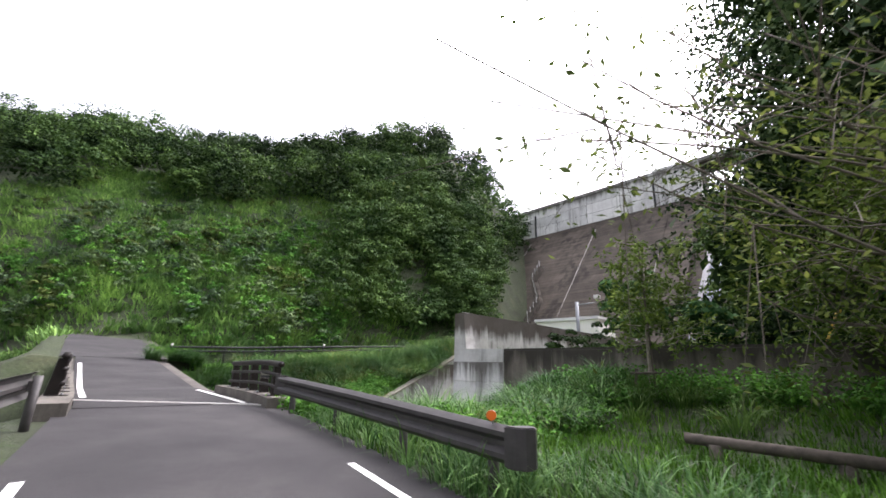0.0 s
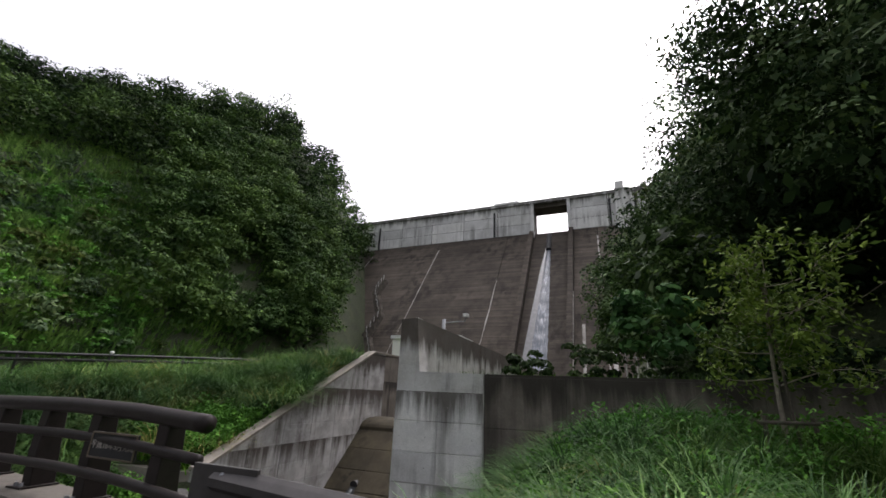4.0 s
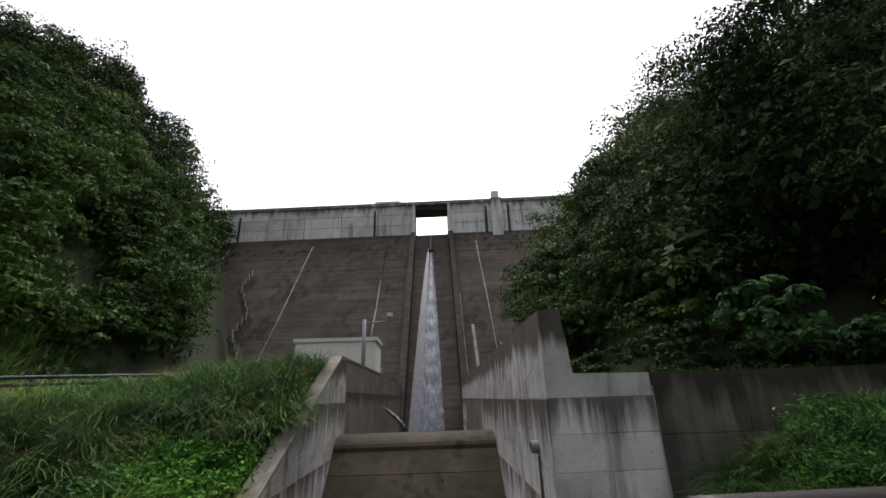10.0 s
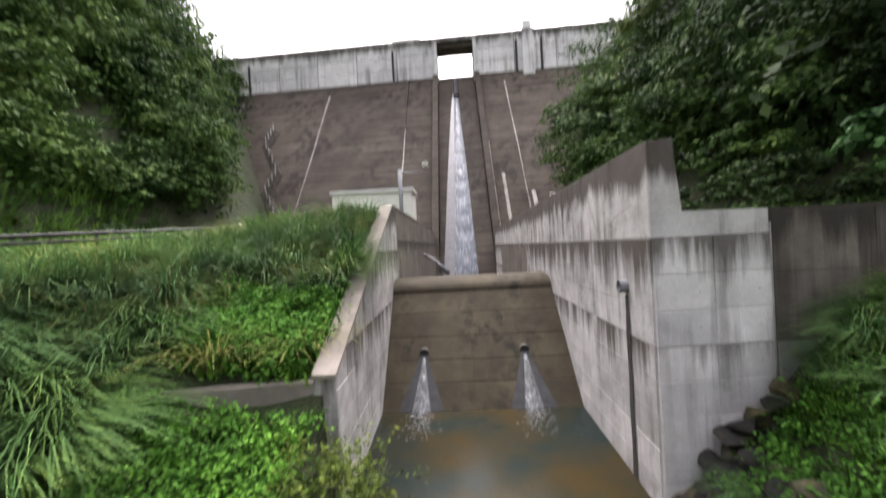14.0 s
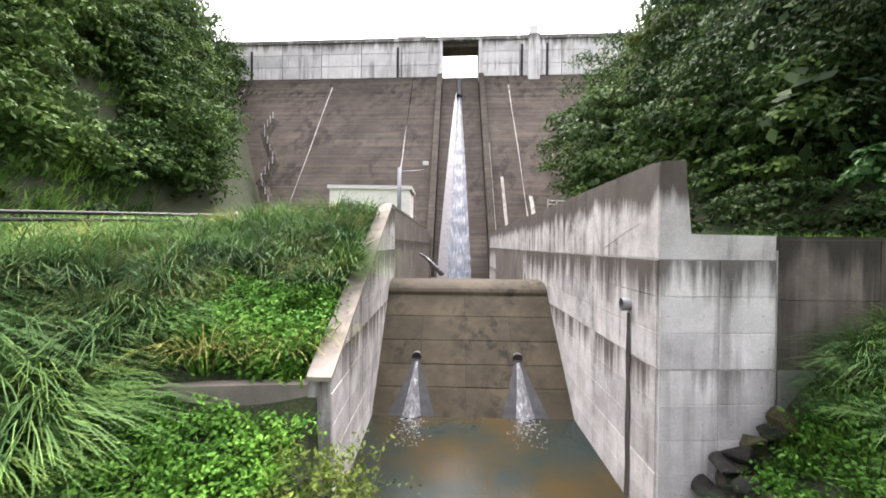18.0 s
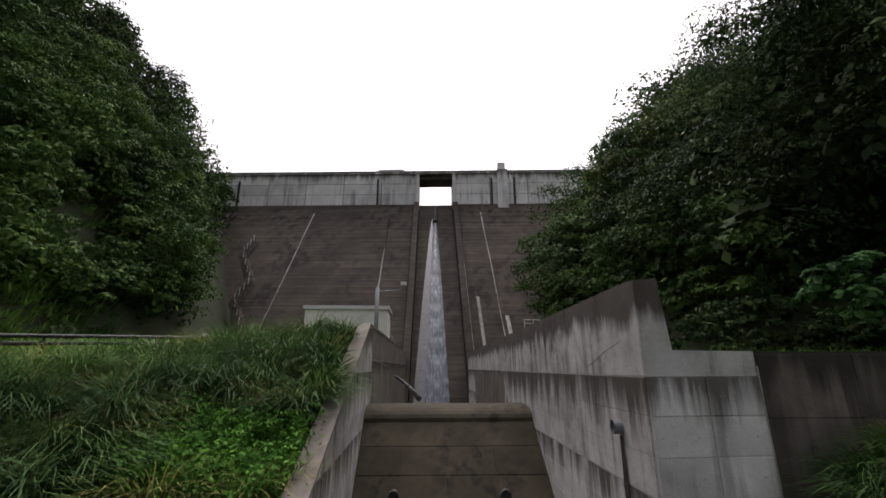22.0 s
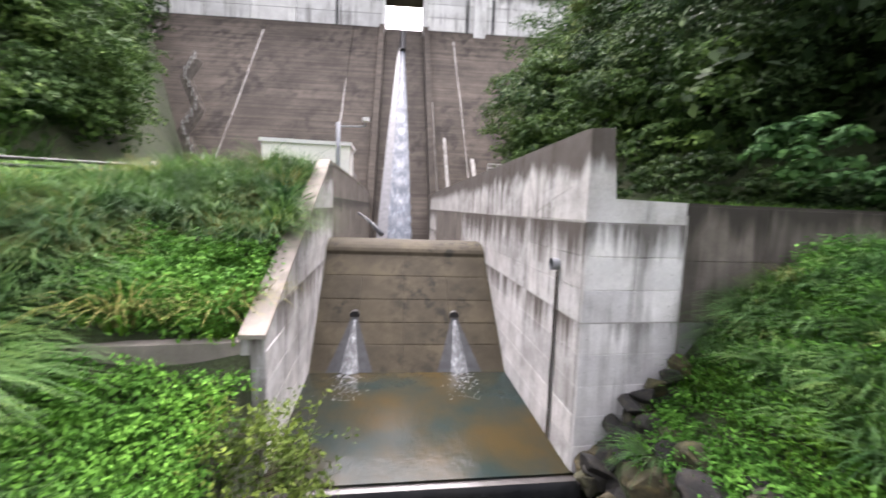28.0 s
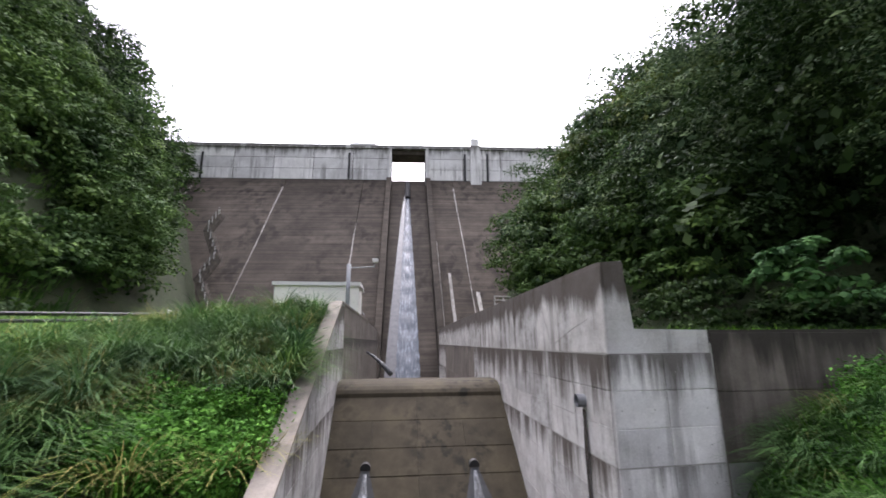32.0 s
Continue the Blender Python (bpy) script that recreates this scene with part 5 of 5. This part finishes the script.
clouds = [crown_cloud(rng, (x, y, g), w_, hh, 24, 120, 0.27) for x, y, g, w_, hh in ((-5.6, 40.9, 3.2, 6, 10.3), (-4.2, 36.2, 2.5, 6.5, 10.9), (-2.4, 43.6, 3.5, 7.5, 16.7), (0.5, 45.7, 3.5, 8, 20.7), (-2.6, 31.9, 2, 6, 10.9), (-4.4, 27, 1.4, 5, 8.5), (-3.9, 22.6, 1.3, 4.6, 7.5), (-2.6, 25, 1.4, 6, 11), (-5.6, 32.5, 1.6, 5, 7), (-3.4, 18.8, 1.2, 4.2, 7))]
v, f = join_clouds(clouds)
tagged(pydata("dam_side_trees", v, f, LEAF_WOOD), "leafy trees bulging in front of the dam's flank", "trees", kind="stuff")
p = clear_dam(scatter(rng, 330, (100, 240), (70, 230)))
woodland("hill_wood_behind", rng, p, LEAF_WOOD, "wooded valley sides downstream", (9, 15), 7, 4, 2.0)
clouds = [crown_cloud(rng, (x, y, g), w_, hh, 28, 150, 0.20) for x, y, g, w_, hh in ((-1.4, 17, 2.3, 6.5, 16.7), (-1.4, 21.5, 2.5, 7, 17.2), (-0.9, 14.5, 2, 6, 15.5), (1, 12.7, 1.6, 6, 14.4), (2.5, 16.3, 2.5, 7.5, 17.8), (0.4, 18.6, 2.5, 6.5, 16.1), (5, 13.1, 1.5, 7.5, 15.5), (7.6, 17.2, 2.5, 8, 17.2))]
# every second tree is paled, as light on the upper crowns
for part_, mat_, say in ((clouds[::2], LEAF_DARK, "tall dark evergreens rising behind the wing wall"), (clouds[1::2], LEAF_PALE, "tall grey-green broadleaf trees behind the wing wall, paled for light on their crowns")):
    v, f = join_clouds(part_)
    tagged(pydata("tall_trees_right", v, f, mat_), say, "trees", kind="stuff")


# ---- grass ----


def blades(rng, base, length, width, lean, seg=3, head=None):
    """Arching blades: feet (n, 3), lengths (n), how far each leans."""
    n = len(base)
    a = rng.uniform(0, 2 * math.pi, n) if head is None else head
    d = np.stack([np.cos(a), np.sin(a), np.zeros(n)], 1)
    side = np.stack([-np.sin(a), np.cos(a), np.zeros(n)], 1)
    vs = []
    for k in range(seg + 1):
        s = k / seg
        out = lean * length * s ** 1.6
        up = length * (s * (1.0 - 0.66 * lean * s ** 1.3))
        c = base + d * out[:, None] + np.array([0, 0, 1]) * up[:, None]
        w_ = (width * (1 - s ** 1.5) + 0.0015)[:, None]
        vs += [c - side * w_, c + side * w_]
    v = np.stack(vs, 1).reshape(-1, 3)
    o = (np.arange(n) * 2 * (seg + 1))[:, None, None]
    q = np.array([[2 * k, 2 * k + 1, 2 * k + 3, 2 * k + 2] for k in range(seg)])[None] + o
    return v, q.reshape(-1, 4)


def tufts(name, rng, pts, per, length, width, mat, label, lean=(0.3, 1.0), spread=0.16, seg=3, dz=0.0):
    z = ground(pts[:, 0], pts[:, 1]) + dz
    b = np.repeat(np.column_stack([pts, z]), per, 0)
    off = rng.normal(0, spread, (len(b), 2))
    b[:, :2] += off
    # blades arch away from the tuft's middle, most of them downhill
    gx_ = (ground(pts[:, 0] + 0.6, pts[:, 1]) - ground(pts[:, 0] - 0.6, pts[:, 1])) / 1.2
    gy_ = (ground(pts[:, 0], pts[:, 1] + 0.6) - ground(pts[:, 0], pts[:, 1] - 0.6)) / 1.2
    fall = np.repeat(np.clip(np.column_stack([gx_, gy_]), -0.8, 0.8), per, 0)
    away = off / spread - fall * 1.3
    head = np.arctan2(away[:, 1], away[:, 0]) + rng.normal(0, 0.32, len(b))
    tl = np.repeat(rng.uniform(0.7, 1.25, len(pts)), per)
    v, f = blades(rng, b, tl * rng.uniform(length[0], length[1], len(b)), np.full(len(b), width) * rng.uniform(0.7, 1.2, len(b)), rng.uniform(lean[0], lean[1], len(b)), seg, head)
    return tagged(pydata(name, v, f, mat), label, "grass", kind="stuff")


p = area(rng, 2600, -54, -30, -9, 34, lambda x, y: (np.abs(y - road_mid(x)[0]) > 2.9) | (x < -42.5))
HILLSIDE = HILLSIDE[HILLSIDE[:, 0] < lane_x(HILLSIDE[:, 1]) - 1.2]
HILLSIDE = np.concatenate([HILLSIDE, p[p[:, 0] < lane_x(p[:, 1]) - 3.0]])
tufts("hillside_grass", rng, HILLSIDE, 13, (0.6, 1.3), 0.07, GRASS_HILL, "long rough grass on the open hillside", (0.4, 1.1), 0.4, 2)
p = area(rng, 5200, -37, -19.0, 1, 40, lambda x, y: ((x < -25.0) | (y > 21)) & (x < x_left(y) - 0.5) & (x > lane_x(y) + 0.2) & (y > road_mid(x)[0] + 2.3))
tufts("terrace_grass", rng, p, 9, (0.12, 0.32), 0.03, GRASS_MOWN, "mown bright grass strip below the lane", (0.2, 0.8), 0.25, 2)
bank = lambda x, y: (x < x_left(y) - 0.55) & ~((y < 11.1) & (x > -22.4)) & (np.hypot(x - HX, y - HY) < 36)
p = area(rng, 330, -31, -18.6, 8, 20.8, bank)
p = p[p[:, 0] > -27.5 + np.maximum(p[:, 1] - 14, 0) * 0.35]
p = p[~((p[:, 1] < 14.4) & (p[:, 0] > -22.4))]
q_ = np.arange(len(p)) % 4 == 0
tufts("pampas_bank", rng, p[~q_], 140, (1.0, 2.0), 0.016, GRASS_LONG, "long arching pampas grass in big clumps covering the bank", (0.55, 1.3), 0.15, 4)
tufts("pampas_bank", rng, p[q_], 130, (0.9, 1.7), 0.016, GRASS_MID, "yellow-green pampas clumps on the bank", (0.5, 1.35), 0.11, 3)
p = area(rng, 480, -30, -18.6, 9, 21.5, bank)
tufts("low_grass_bank", rng, p, 18, (0.4, 0.8), 0.022, GRASS_SHORT, "low green grass between the pampas clumps", (0.3, 1.0), 0.16, 3)
p = area(rng, 70, -28, -19, 8, 22, bank)
tufts("dry_grass_bank", rng, p, 90, (0.8, 1.6), 0.011, GRASS_DRY, "straw-coloured dry grass tufts on the bank", (0.5, 1.2), 0.16, 4)
p = area(rng, 420, -27.0, -18.3, 3.4, 11.0, lambda x, y: (x < -18.3 - 0.1 * (11.4 - y)) & ~((x > -22.4) & (y > 8.3)) & ~((x > -20.2) & (y > 7.2)))
q_ = np.arange(len(p)) % 6 == 0
tufts("pampas_lower", rng, p[~q_], 120, (0.6, 1.25), 0.013, GRASS_LOW, "long grass hanging over the lower bank", (0.5, 1.25), 0.12, 4)
tufts("pampas_lower", rng, p[q_], 110, (0.6, 1.1), 0.012, GRASS_LONG, "paler grass clumps on the lower bank", (0.5, 1.25), 0.12, 4)
rb = lambda x, y: (y < 10.6) & (x > -10.9)
p = area(rng, 110, -10.0, -5.0, 3.6, 10.5, rb)
tufts("pampas_right", rng, p, 110, (0.55, 1.15), 0.010, GRASS_LONG, "long grass clumps on the slope below the wing wall", (0.45, 1.2), 0.10, 5)
p = area(rng, 400, -10.3, -5.5, 3.6, 10.6, rb)
tufts("low_grass_right", rng, p, 24, (0.25, 0.6), 0.014, GRASS_SHORT, "low grass on the slope below the wing wall", (0.3, 1.0), 0.16, 3)
p = area(rng, 26, -10.3, -5.0, 3.8, 10.3, rb)
tufts("dry_grass_right", rng, p, 60, (0.4, 0.8), 0.009, GRASS_DRY, "straw-coloured dry grass on the slope", (0.6, 1.3), 0.12, 3)
p = area(rng, 60, -9.5, -2.0, 7.6, 10.5, rb)
tufts("pampas_wall_foot", rng, p, 60, (0.5, 1.0), 0.010, GRASS_MID, "yellow-green grass clumps along the wing wall", (0.5, 1.2), 0.12, 3)
tufts("pampas_corner", rng, np.array([(-9.3, 10.2), (-9.5, 9.8), (-9.0, 10.0), (-11.2, 9.5)]), 120, (0.6, 1.0), 0.009, GRASS_LONG, "large arching grass clump against the wall's corner", (0.6, 1.3), 0.12, 5)
p = area(rng, 4200, -8.5, 9, 2.6, 10.6, lambda x, y: (x > -8.2) & (y > road_mid(x)[0] + 2.1))
tufts("lawn", rng, p, 8, (0.10, 0.32), 0.009, GRASS_SHORT, "rough bright lawn beside the road", (0.2, 0.9), 0.14, 2)
p = area(rng, 520, -8.4, -1.0, 0.2, 6.5, lambda x, y: (y > road_mid(x)[0] + 1.98) & (y < road_mid(x)[0] + 3.4))
tufts("verge_grass", rng, p, 26, (0.35, 0.8), 0.009, GRASS_LONG, "tall grass growing under the guard rail", (0.3, 1.0), 0.13, 4)
p = area(rng, 700, -9, 6, -8, -1.5, lambda x, y: (y < road_mid(x)[0] - 1.85) & (y > road_mid(x)[0] - 5))
tufts("verge_grass_far", rng, p, 20, (0.25, 0.6), 0.009, GRASS_SHORT, "grass verge on the far side of the road", (0.3, 1.0), 0.15, 3)
p = area(rng, 500, -11.4, 6, 11.5, 14.5)
tufts("wall_top_grass", rng, p, 16, (0.15, 0.45), 0.010, GRASS_SHORT, "grass growing along the top of the wall", (0.3, 0.9), 0.2, 2)


def leafy_patch(name, rng, pts, hgt, per, size, mat, label):
    z = ground(pts[:, 0], pts[:, 1])
    c = np.repeat(np.column_stack([pts, z]), per, 0)
    c += np.column_stack([rng.normal(0, 0.16, (len(c), 2)), rng.uniform(0.05, 1.0, len(c)) * np.repeat(rng.uniform(0.6, 1.2, len(pts)), per) * hgt])
    n = unit(rng.normal(size=(len(c), 3)) * 0.6 + np.array([0, 0, 1.0]))
    v, f = leaves(c, n, rng.uniform(0.7, 1.3, len(c)) * size, rng, 0.5, 0.2)
    return tagged(pydata(name, v, f, mat), label, "plants", kind="stuff")


p = area(rng, 200, -22.3, -18.95, 11.15, 13.9)
leafy_patch("weeds_on_ledge", rng, p, 0.8, 80, 0.12, LEAF_BRIGHT, "lush bright weeds on the ledge above the low wall")
p = area(rng, 330, -23, -18.8, 7.4, 10.5)
leafy_patch("weeds_below_ledge", rng, p, 0.5, 70, 0.11, LEAF_BRIGHT, "leafy weeds below the low wall")
p = area(rng, 300, -9.6, -4.5, 3.5, 10.4)
leafy_patch("weeds_right_bank", rng, p, 0.45, 70, 0.10, LEAF_BRIGHT, "leafy weeds and clover on the bank")
p = area(rng, 760, -11.5, -7.5, 3.0, 10.2, lambda x, y: x > -10.3 - 0.16 * (y - 3))
leafy_patch("weeds_slope", rng, p, 0.35, 60, 0.10, LEAF_BRIGHT, "low leafy weeds above the rock revetment")
p = area(rng, 160, -8, 4, 9.0, 10.6)
leafy_patch("weeds_wall_foot", rng, p, 0.6, 70, 0.10, LEAF_BRIGHT, "weeds at the foot of the concrete wall")


# ---- boulders in the stream ----


def boulder_mesh(seed):
    bm = bmesh.new()
    bmesh.ops.create_icosphere(bm, subdivisions=4, radius=0.5)
    r = random.Random(seed)
    cuts = [(Vector((r.gauss(0, 1), r.gauss(0, 1), r.gauss(0, 1))).normalized(), r.uniform(0.24, 0.40)) for _ in range(13)]
    for v in bm.verts:
        for d, lim in cuts:
            o = v.co.dot(d)
            if o > lim:
                v.co -= d * (o - lim)
        v.co *= 1 + 0.07 * noise.noise(v.co * 3 + Vector((seed, 0, 0))) + 0.03 * noise.noise(v.co * 9) + 0.02 * noise.noise(v.co * 22)
    me = bpy.data.meshes.new("boulder")
    bm.to_mesh(me)
    bm.free()
    me.materials.append(MAT_ROCK)
    me.shade_smooth()
    return me


BOULDERS = [boulder_mesh(k) for k in range(7)]


def boulder(rng, x, y, z, s, label="grey-brown rounded boulder in the stream", group="stream boulders"):
    ob = new("boulder", BOULDERS[int(rng.integers(len(BOULDERS)))])
    ob.location = (x, y, z)
    ob.rotation_euler = (rng.uniform(-0.3, 0.3), rng.uniform(-0.3, 0.3), rng.uniform(0, 6.28))
    ob.scale = (s * rng.uniform(0.9, 1.35), s * rng.uniform(0.8, 1.1), s * rng.uniform(0.65, 0.9))
    return tagged(ob, label, "rock", group)


rng = np.random.default_rng(21)
taken = []
for k in range(2200):
    x, y = rng.uniform(-18.3, -11.6), rng.uniform(2.8, 10.1)
    s = rng.uniform(0.7, 1.35)
    if all(math.hypot(x - a, y - b) > 0.42 * (s + c) for a, b, c in taken) and len(taken) < 120:
        taken.append((x, y, s))
        boulder(rng, x, y, -4.72 + 0.06 * s, s)
for k in range(92):
    t = rng.uniform(0, 1)
    y = 10.5 - 8.0 * t
    x = -12.1 + rng.uniform(0.0, 1.5) + 0.1 * t
    boulder(rng, x, y, float(ground(x, y)) if x > -11.5 else -4.1 - 0.3 * t, rng.uniform(0.65, 1.05), "dark angular rock in the bank revetment", "revetment rocks")
for k in range(14):
    x = -12.0 + 1.3 * k / 13
    boulder(rng, x, 10.35 + rng.uniform(-0.2, 0.1), -4.1 + (x + 12.0) * 0.9, rng.uniform(0.5, 0.8), "dark angular rock in the bank revetment", "revetment rocks")
for row in range(3):
    for k in range(7 - row):
        x = -11.55 + 0.22 * row + 0.27 * k
        boulder(rng, x, 10.42 + 0.05 * row + rng.uniform(-0.08, 0.08), -3.8 + 0.38 * row + (x + 11.55) * 0.75, rng.uniform(0.55, 0.75), "dark angular rock in the bank revetment", "revetment rocks")
for k in range(26):
    y = 10.2 - 7.5 * rng.uniform(0, 1)
    x = -18.0 - rng.uniform(0, 1.6)
    boulder(rng, x, y, -4.7 + (-18 - x) * 0.4, rng.uniform(0.6, 1.0), "dark angular rock in the bank revetment", "revetment rocks")


# ---- trees that stand alone ----


def limb(rng, a, b, r0, r1, bend=0.15, n=6):
    a, b = Vector(a), Vector(b)
    side = Vector(rng.normal(size=3)) * (b - a).length * bend
    pts = [a.lerp(b, s) + side * math.sin(s * math.pi) for s in [k / n for k in range(n + 1)]]
    return pts, [r0 + (r1 - r0) * k / n for k in range(n + 1)]


def tree(name, rng, base, height, spread, trunk_r, tips, per, leaf, leafmat, barkmat, label, lean=(0, 0), low=0.35, droop=0.3, reach=(), sprays=9):
    """Trunk, limbs and a crown of leaves gathered along the twigs."""
    t = empty(name, base, label, "tree")
    base = Vector(base)
    top = base + Vector((lean[0], lean[1], height * 0.8))
    bm = bmesh.new()
    pts, rs = limb(rng, base, top, trunk_r, trunk_r * 0.35, 0.04)
    tube(bm, pts, rs, 10)
    under(part("trunk", bm, barkmat, smooth=True), t)
    P_, twigs = [], bmesh.new()
    for k in range(tips + len(reach)):
        bm = bmesh.new()
        s = low + (1 - low) * (k + 0.5) / tips
        st = base.lerp(top, s)
        a = k * 2.4 + rng.uniform(-0.4, 0.4)
        ln = spread * (1.15 - 0.55 * s) * rng.uniform(0.7, 1.1)
        en = st + Vector((math.cos(a) * ln, math.sin(a) * ln, ln * rng.uniform(0.15, 0.55)))
        if k >= tips:
            st, en = base.lerp(top, rng.uniform(0.3, 0.55)), Vector(reach[k - tips])
        pts, rs = limb(rng, st, en, trunk_r * 0.38 * (1.1 - s * 0.6), trunk_r * 0.06, 0.10)
        tube(bm, pts, rs, 6)
        for j in range(sprays):
            f = rng.uniform(0.3, 1.0)
            p0 = Vector(pts[min(int(f * 6), 5)])
            tw = p0 + Vector(rng.normal(size=3)) * spread * 0.26
            tube(twigs, [p0, p0.lerp(tw, 0.5) + Vector((0, 0, 0.04)), tw], [trunk_r * 0.07, trunk_r * 0.05, trunk_r * 0.02], 4, False)
            m = np.linspace(0.15, 1.1, per)[:, None]
            q = np.array(p0) + (np.array(tw) - np.array(p0)) * m
            P_.append(q + rng.normal(0, spread * 0.05, q.shape))
        under(part("limb", bm, barkmat, smooth=True), t)
    tagged(under(part("twigs", twigs, barkmat, smooth=True), t), "thin bare twigs", kind="stuff")
    c = np.concatenate(P_)
    n = unit(rng.normal(size=(len(c), 3)) * 0.7 + np.array([0, 0, 1.0]))
    v, f = leaves(c, n, rng.uniform(0.7, 1.3, len(c)) * leaf, rng, 0.42, droop)
    under(pydata("crown", v, f, leafmat), t)
    return t


rng = np.random.default_rng(31)
tree("sapling", rng, (-4.45, 9.35, -0.1), 4.3, 1.5, 0.045, 16, 26, 0.13, LEAF_FRESH, MAT_BARK_PALE, "slender sapling with yellow-green leaves tied to stakes", (0.15, -0.1), 0.4)
CHERRY = (0.8, 9.3, -0.4)
tree("cherry_tree", rng, CHERRY, 5.6, 3.9, 0.16, 24, 64, 0.128, LEAF_YELLOW, MAT_BARK, "spreading broadleaf tree with yellow-olive leaves by the wall", (-0.2, -0.3), 0.30, sprays=13)
REACH = [(-3.3, 1.2, 4.1), (-3.4, 2.2, 3.9), (-3.5, 3.1, 3.8), (-2.3, 2.1, 3.9), (-2.6, 3.3, 3.3), (-2.0, 3.6, 3.9), (-1.6, 2.3, 4.0), (-1.3, 3.3, 3.7), (-1.6, 4.3, 2.8), (-0.6, 4.2, 3.1), (-0.3, 3.0, 3.3), (-0.8, 3.2, 3.9), (-3.1, 2.8, 4.3), (-2.3, 3.1, 3.7), (-0.3, 4.6, 2.2)]
tree("roadside_tree", rng, (2.6, 5.6, -1.0), 6.0, 3.4, 0.13, 12, 20, 0.105, LEAF_ROADSIDE, MAT_BARK, "broadleaf tree whose long low branches overhang the lane", (-0.3, -0.4), 0.3, reach=REACH, sprays=10)
stakes = empty("tree_stakes", (-4.45, 9.25, -0.1), "grey wooden stakes holding the sapling", "stakes")
for a, b, r in (((-4.85, 9.2, -0.4), (-4.72, 9.25, 0.85), 0.035), ((-4.0, 9.15, -0.4), (-4.1, 9.2, 0.85), 0.035), ((-4.85, 9.23, 0.75), (-4.0, 9.17, 0.77), 0.03), ((-4.3, 9.2, -0.4), (-4.4, 9.3, 3.7), 0.022)):
    bm = bmesh.new()
    tube(bm, [a, b], r, 8)
    under(part("stake", bm, MAT_WOOD), stakes)
bench = empty("log_bench", (-1.8, 6.25, -0.6), "low bench of grey weathered timber in the grass", "bench")
bm = bmesh.new()
tube(bm, [(-2.9, 6.3, -0.2), (-0.7, 6.2, -0.22)], 0.08, 10)
under(part("seat", bm, MAT_WOOD, smooth=True), bench)
for x in (-2.5, -1.1):
    bm = bmesh.new()
    tube(bm, [(x, 6.25, -0.8), (x, 6.25, -0.24)], 0.09, 10)
    under(part("leg", bm, MAT_WOOD, smooth=True), bench)

tree("pool_shrub", rng, (-18.3, 9.6, -4.3), 2.3, 1.35, 0.035, 14, 18, 0.12, LEAF_YELLOW, MAT_BARK, "ragged shrub with yellow-green leaves beside the pool", (0.25, -0.1), 0.15)
tree("pool_shrub", rng, (-17.7, 8.9, -4.6), 1.5, 1.0, 0.03, 9, 14, 0.12, LEAF_YELLOW, MAT_BARK, "small ragged shrub with yellow-green leaves by the stream", (-0.1, 0.1), 0.15)
stay = empty("yellow_stay_guard", (-0.9, 12.5, 1.3), "yellow plastic guard on a slanting wire stay", "stay guard")
bm = bmesh.new()
tube(bm, [(-1.55, 12.4, 1.3), (-1.1, 12.4, 2.35)], 0.05, 8)
under(part("sleeve", bm, plain("yellow_plastic", (0.55, 0.36, 0.03), 0.5)), stay)
bm = bmesh.new()
tube(bm, [(-1.1, 12.4, 2.35), (0.6, 12.4, 6.2)], 0.008, 5)
under(part("wire", bm, MAT_BLACK), stay)
marker = empty("marker_post", (-10.1, 4.4, -1.5), "short dull grey steel post in the bank", "post")
bm = bmesh.new()
box(bm, (-10.16, 4.34, -2.2), (-10.02, 4.46, 0.05), 0.01)
under(part("shaft", bm, MAT_GUARD), marker)
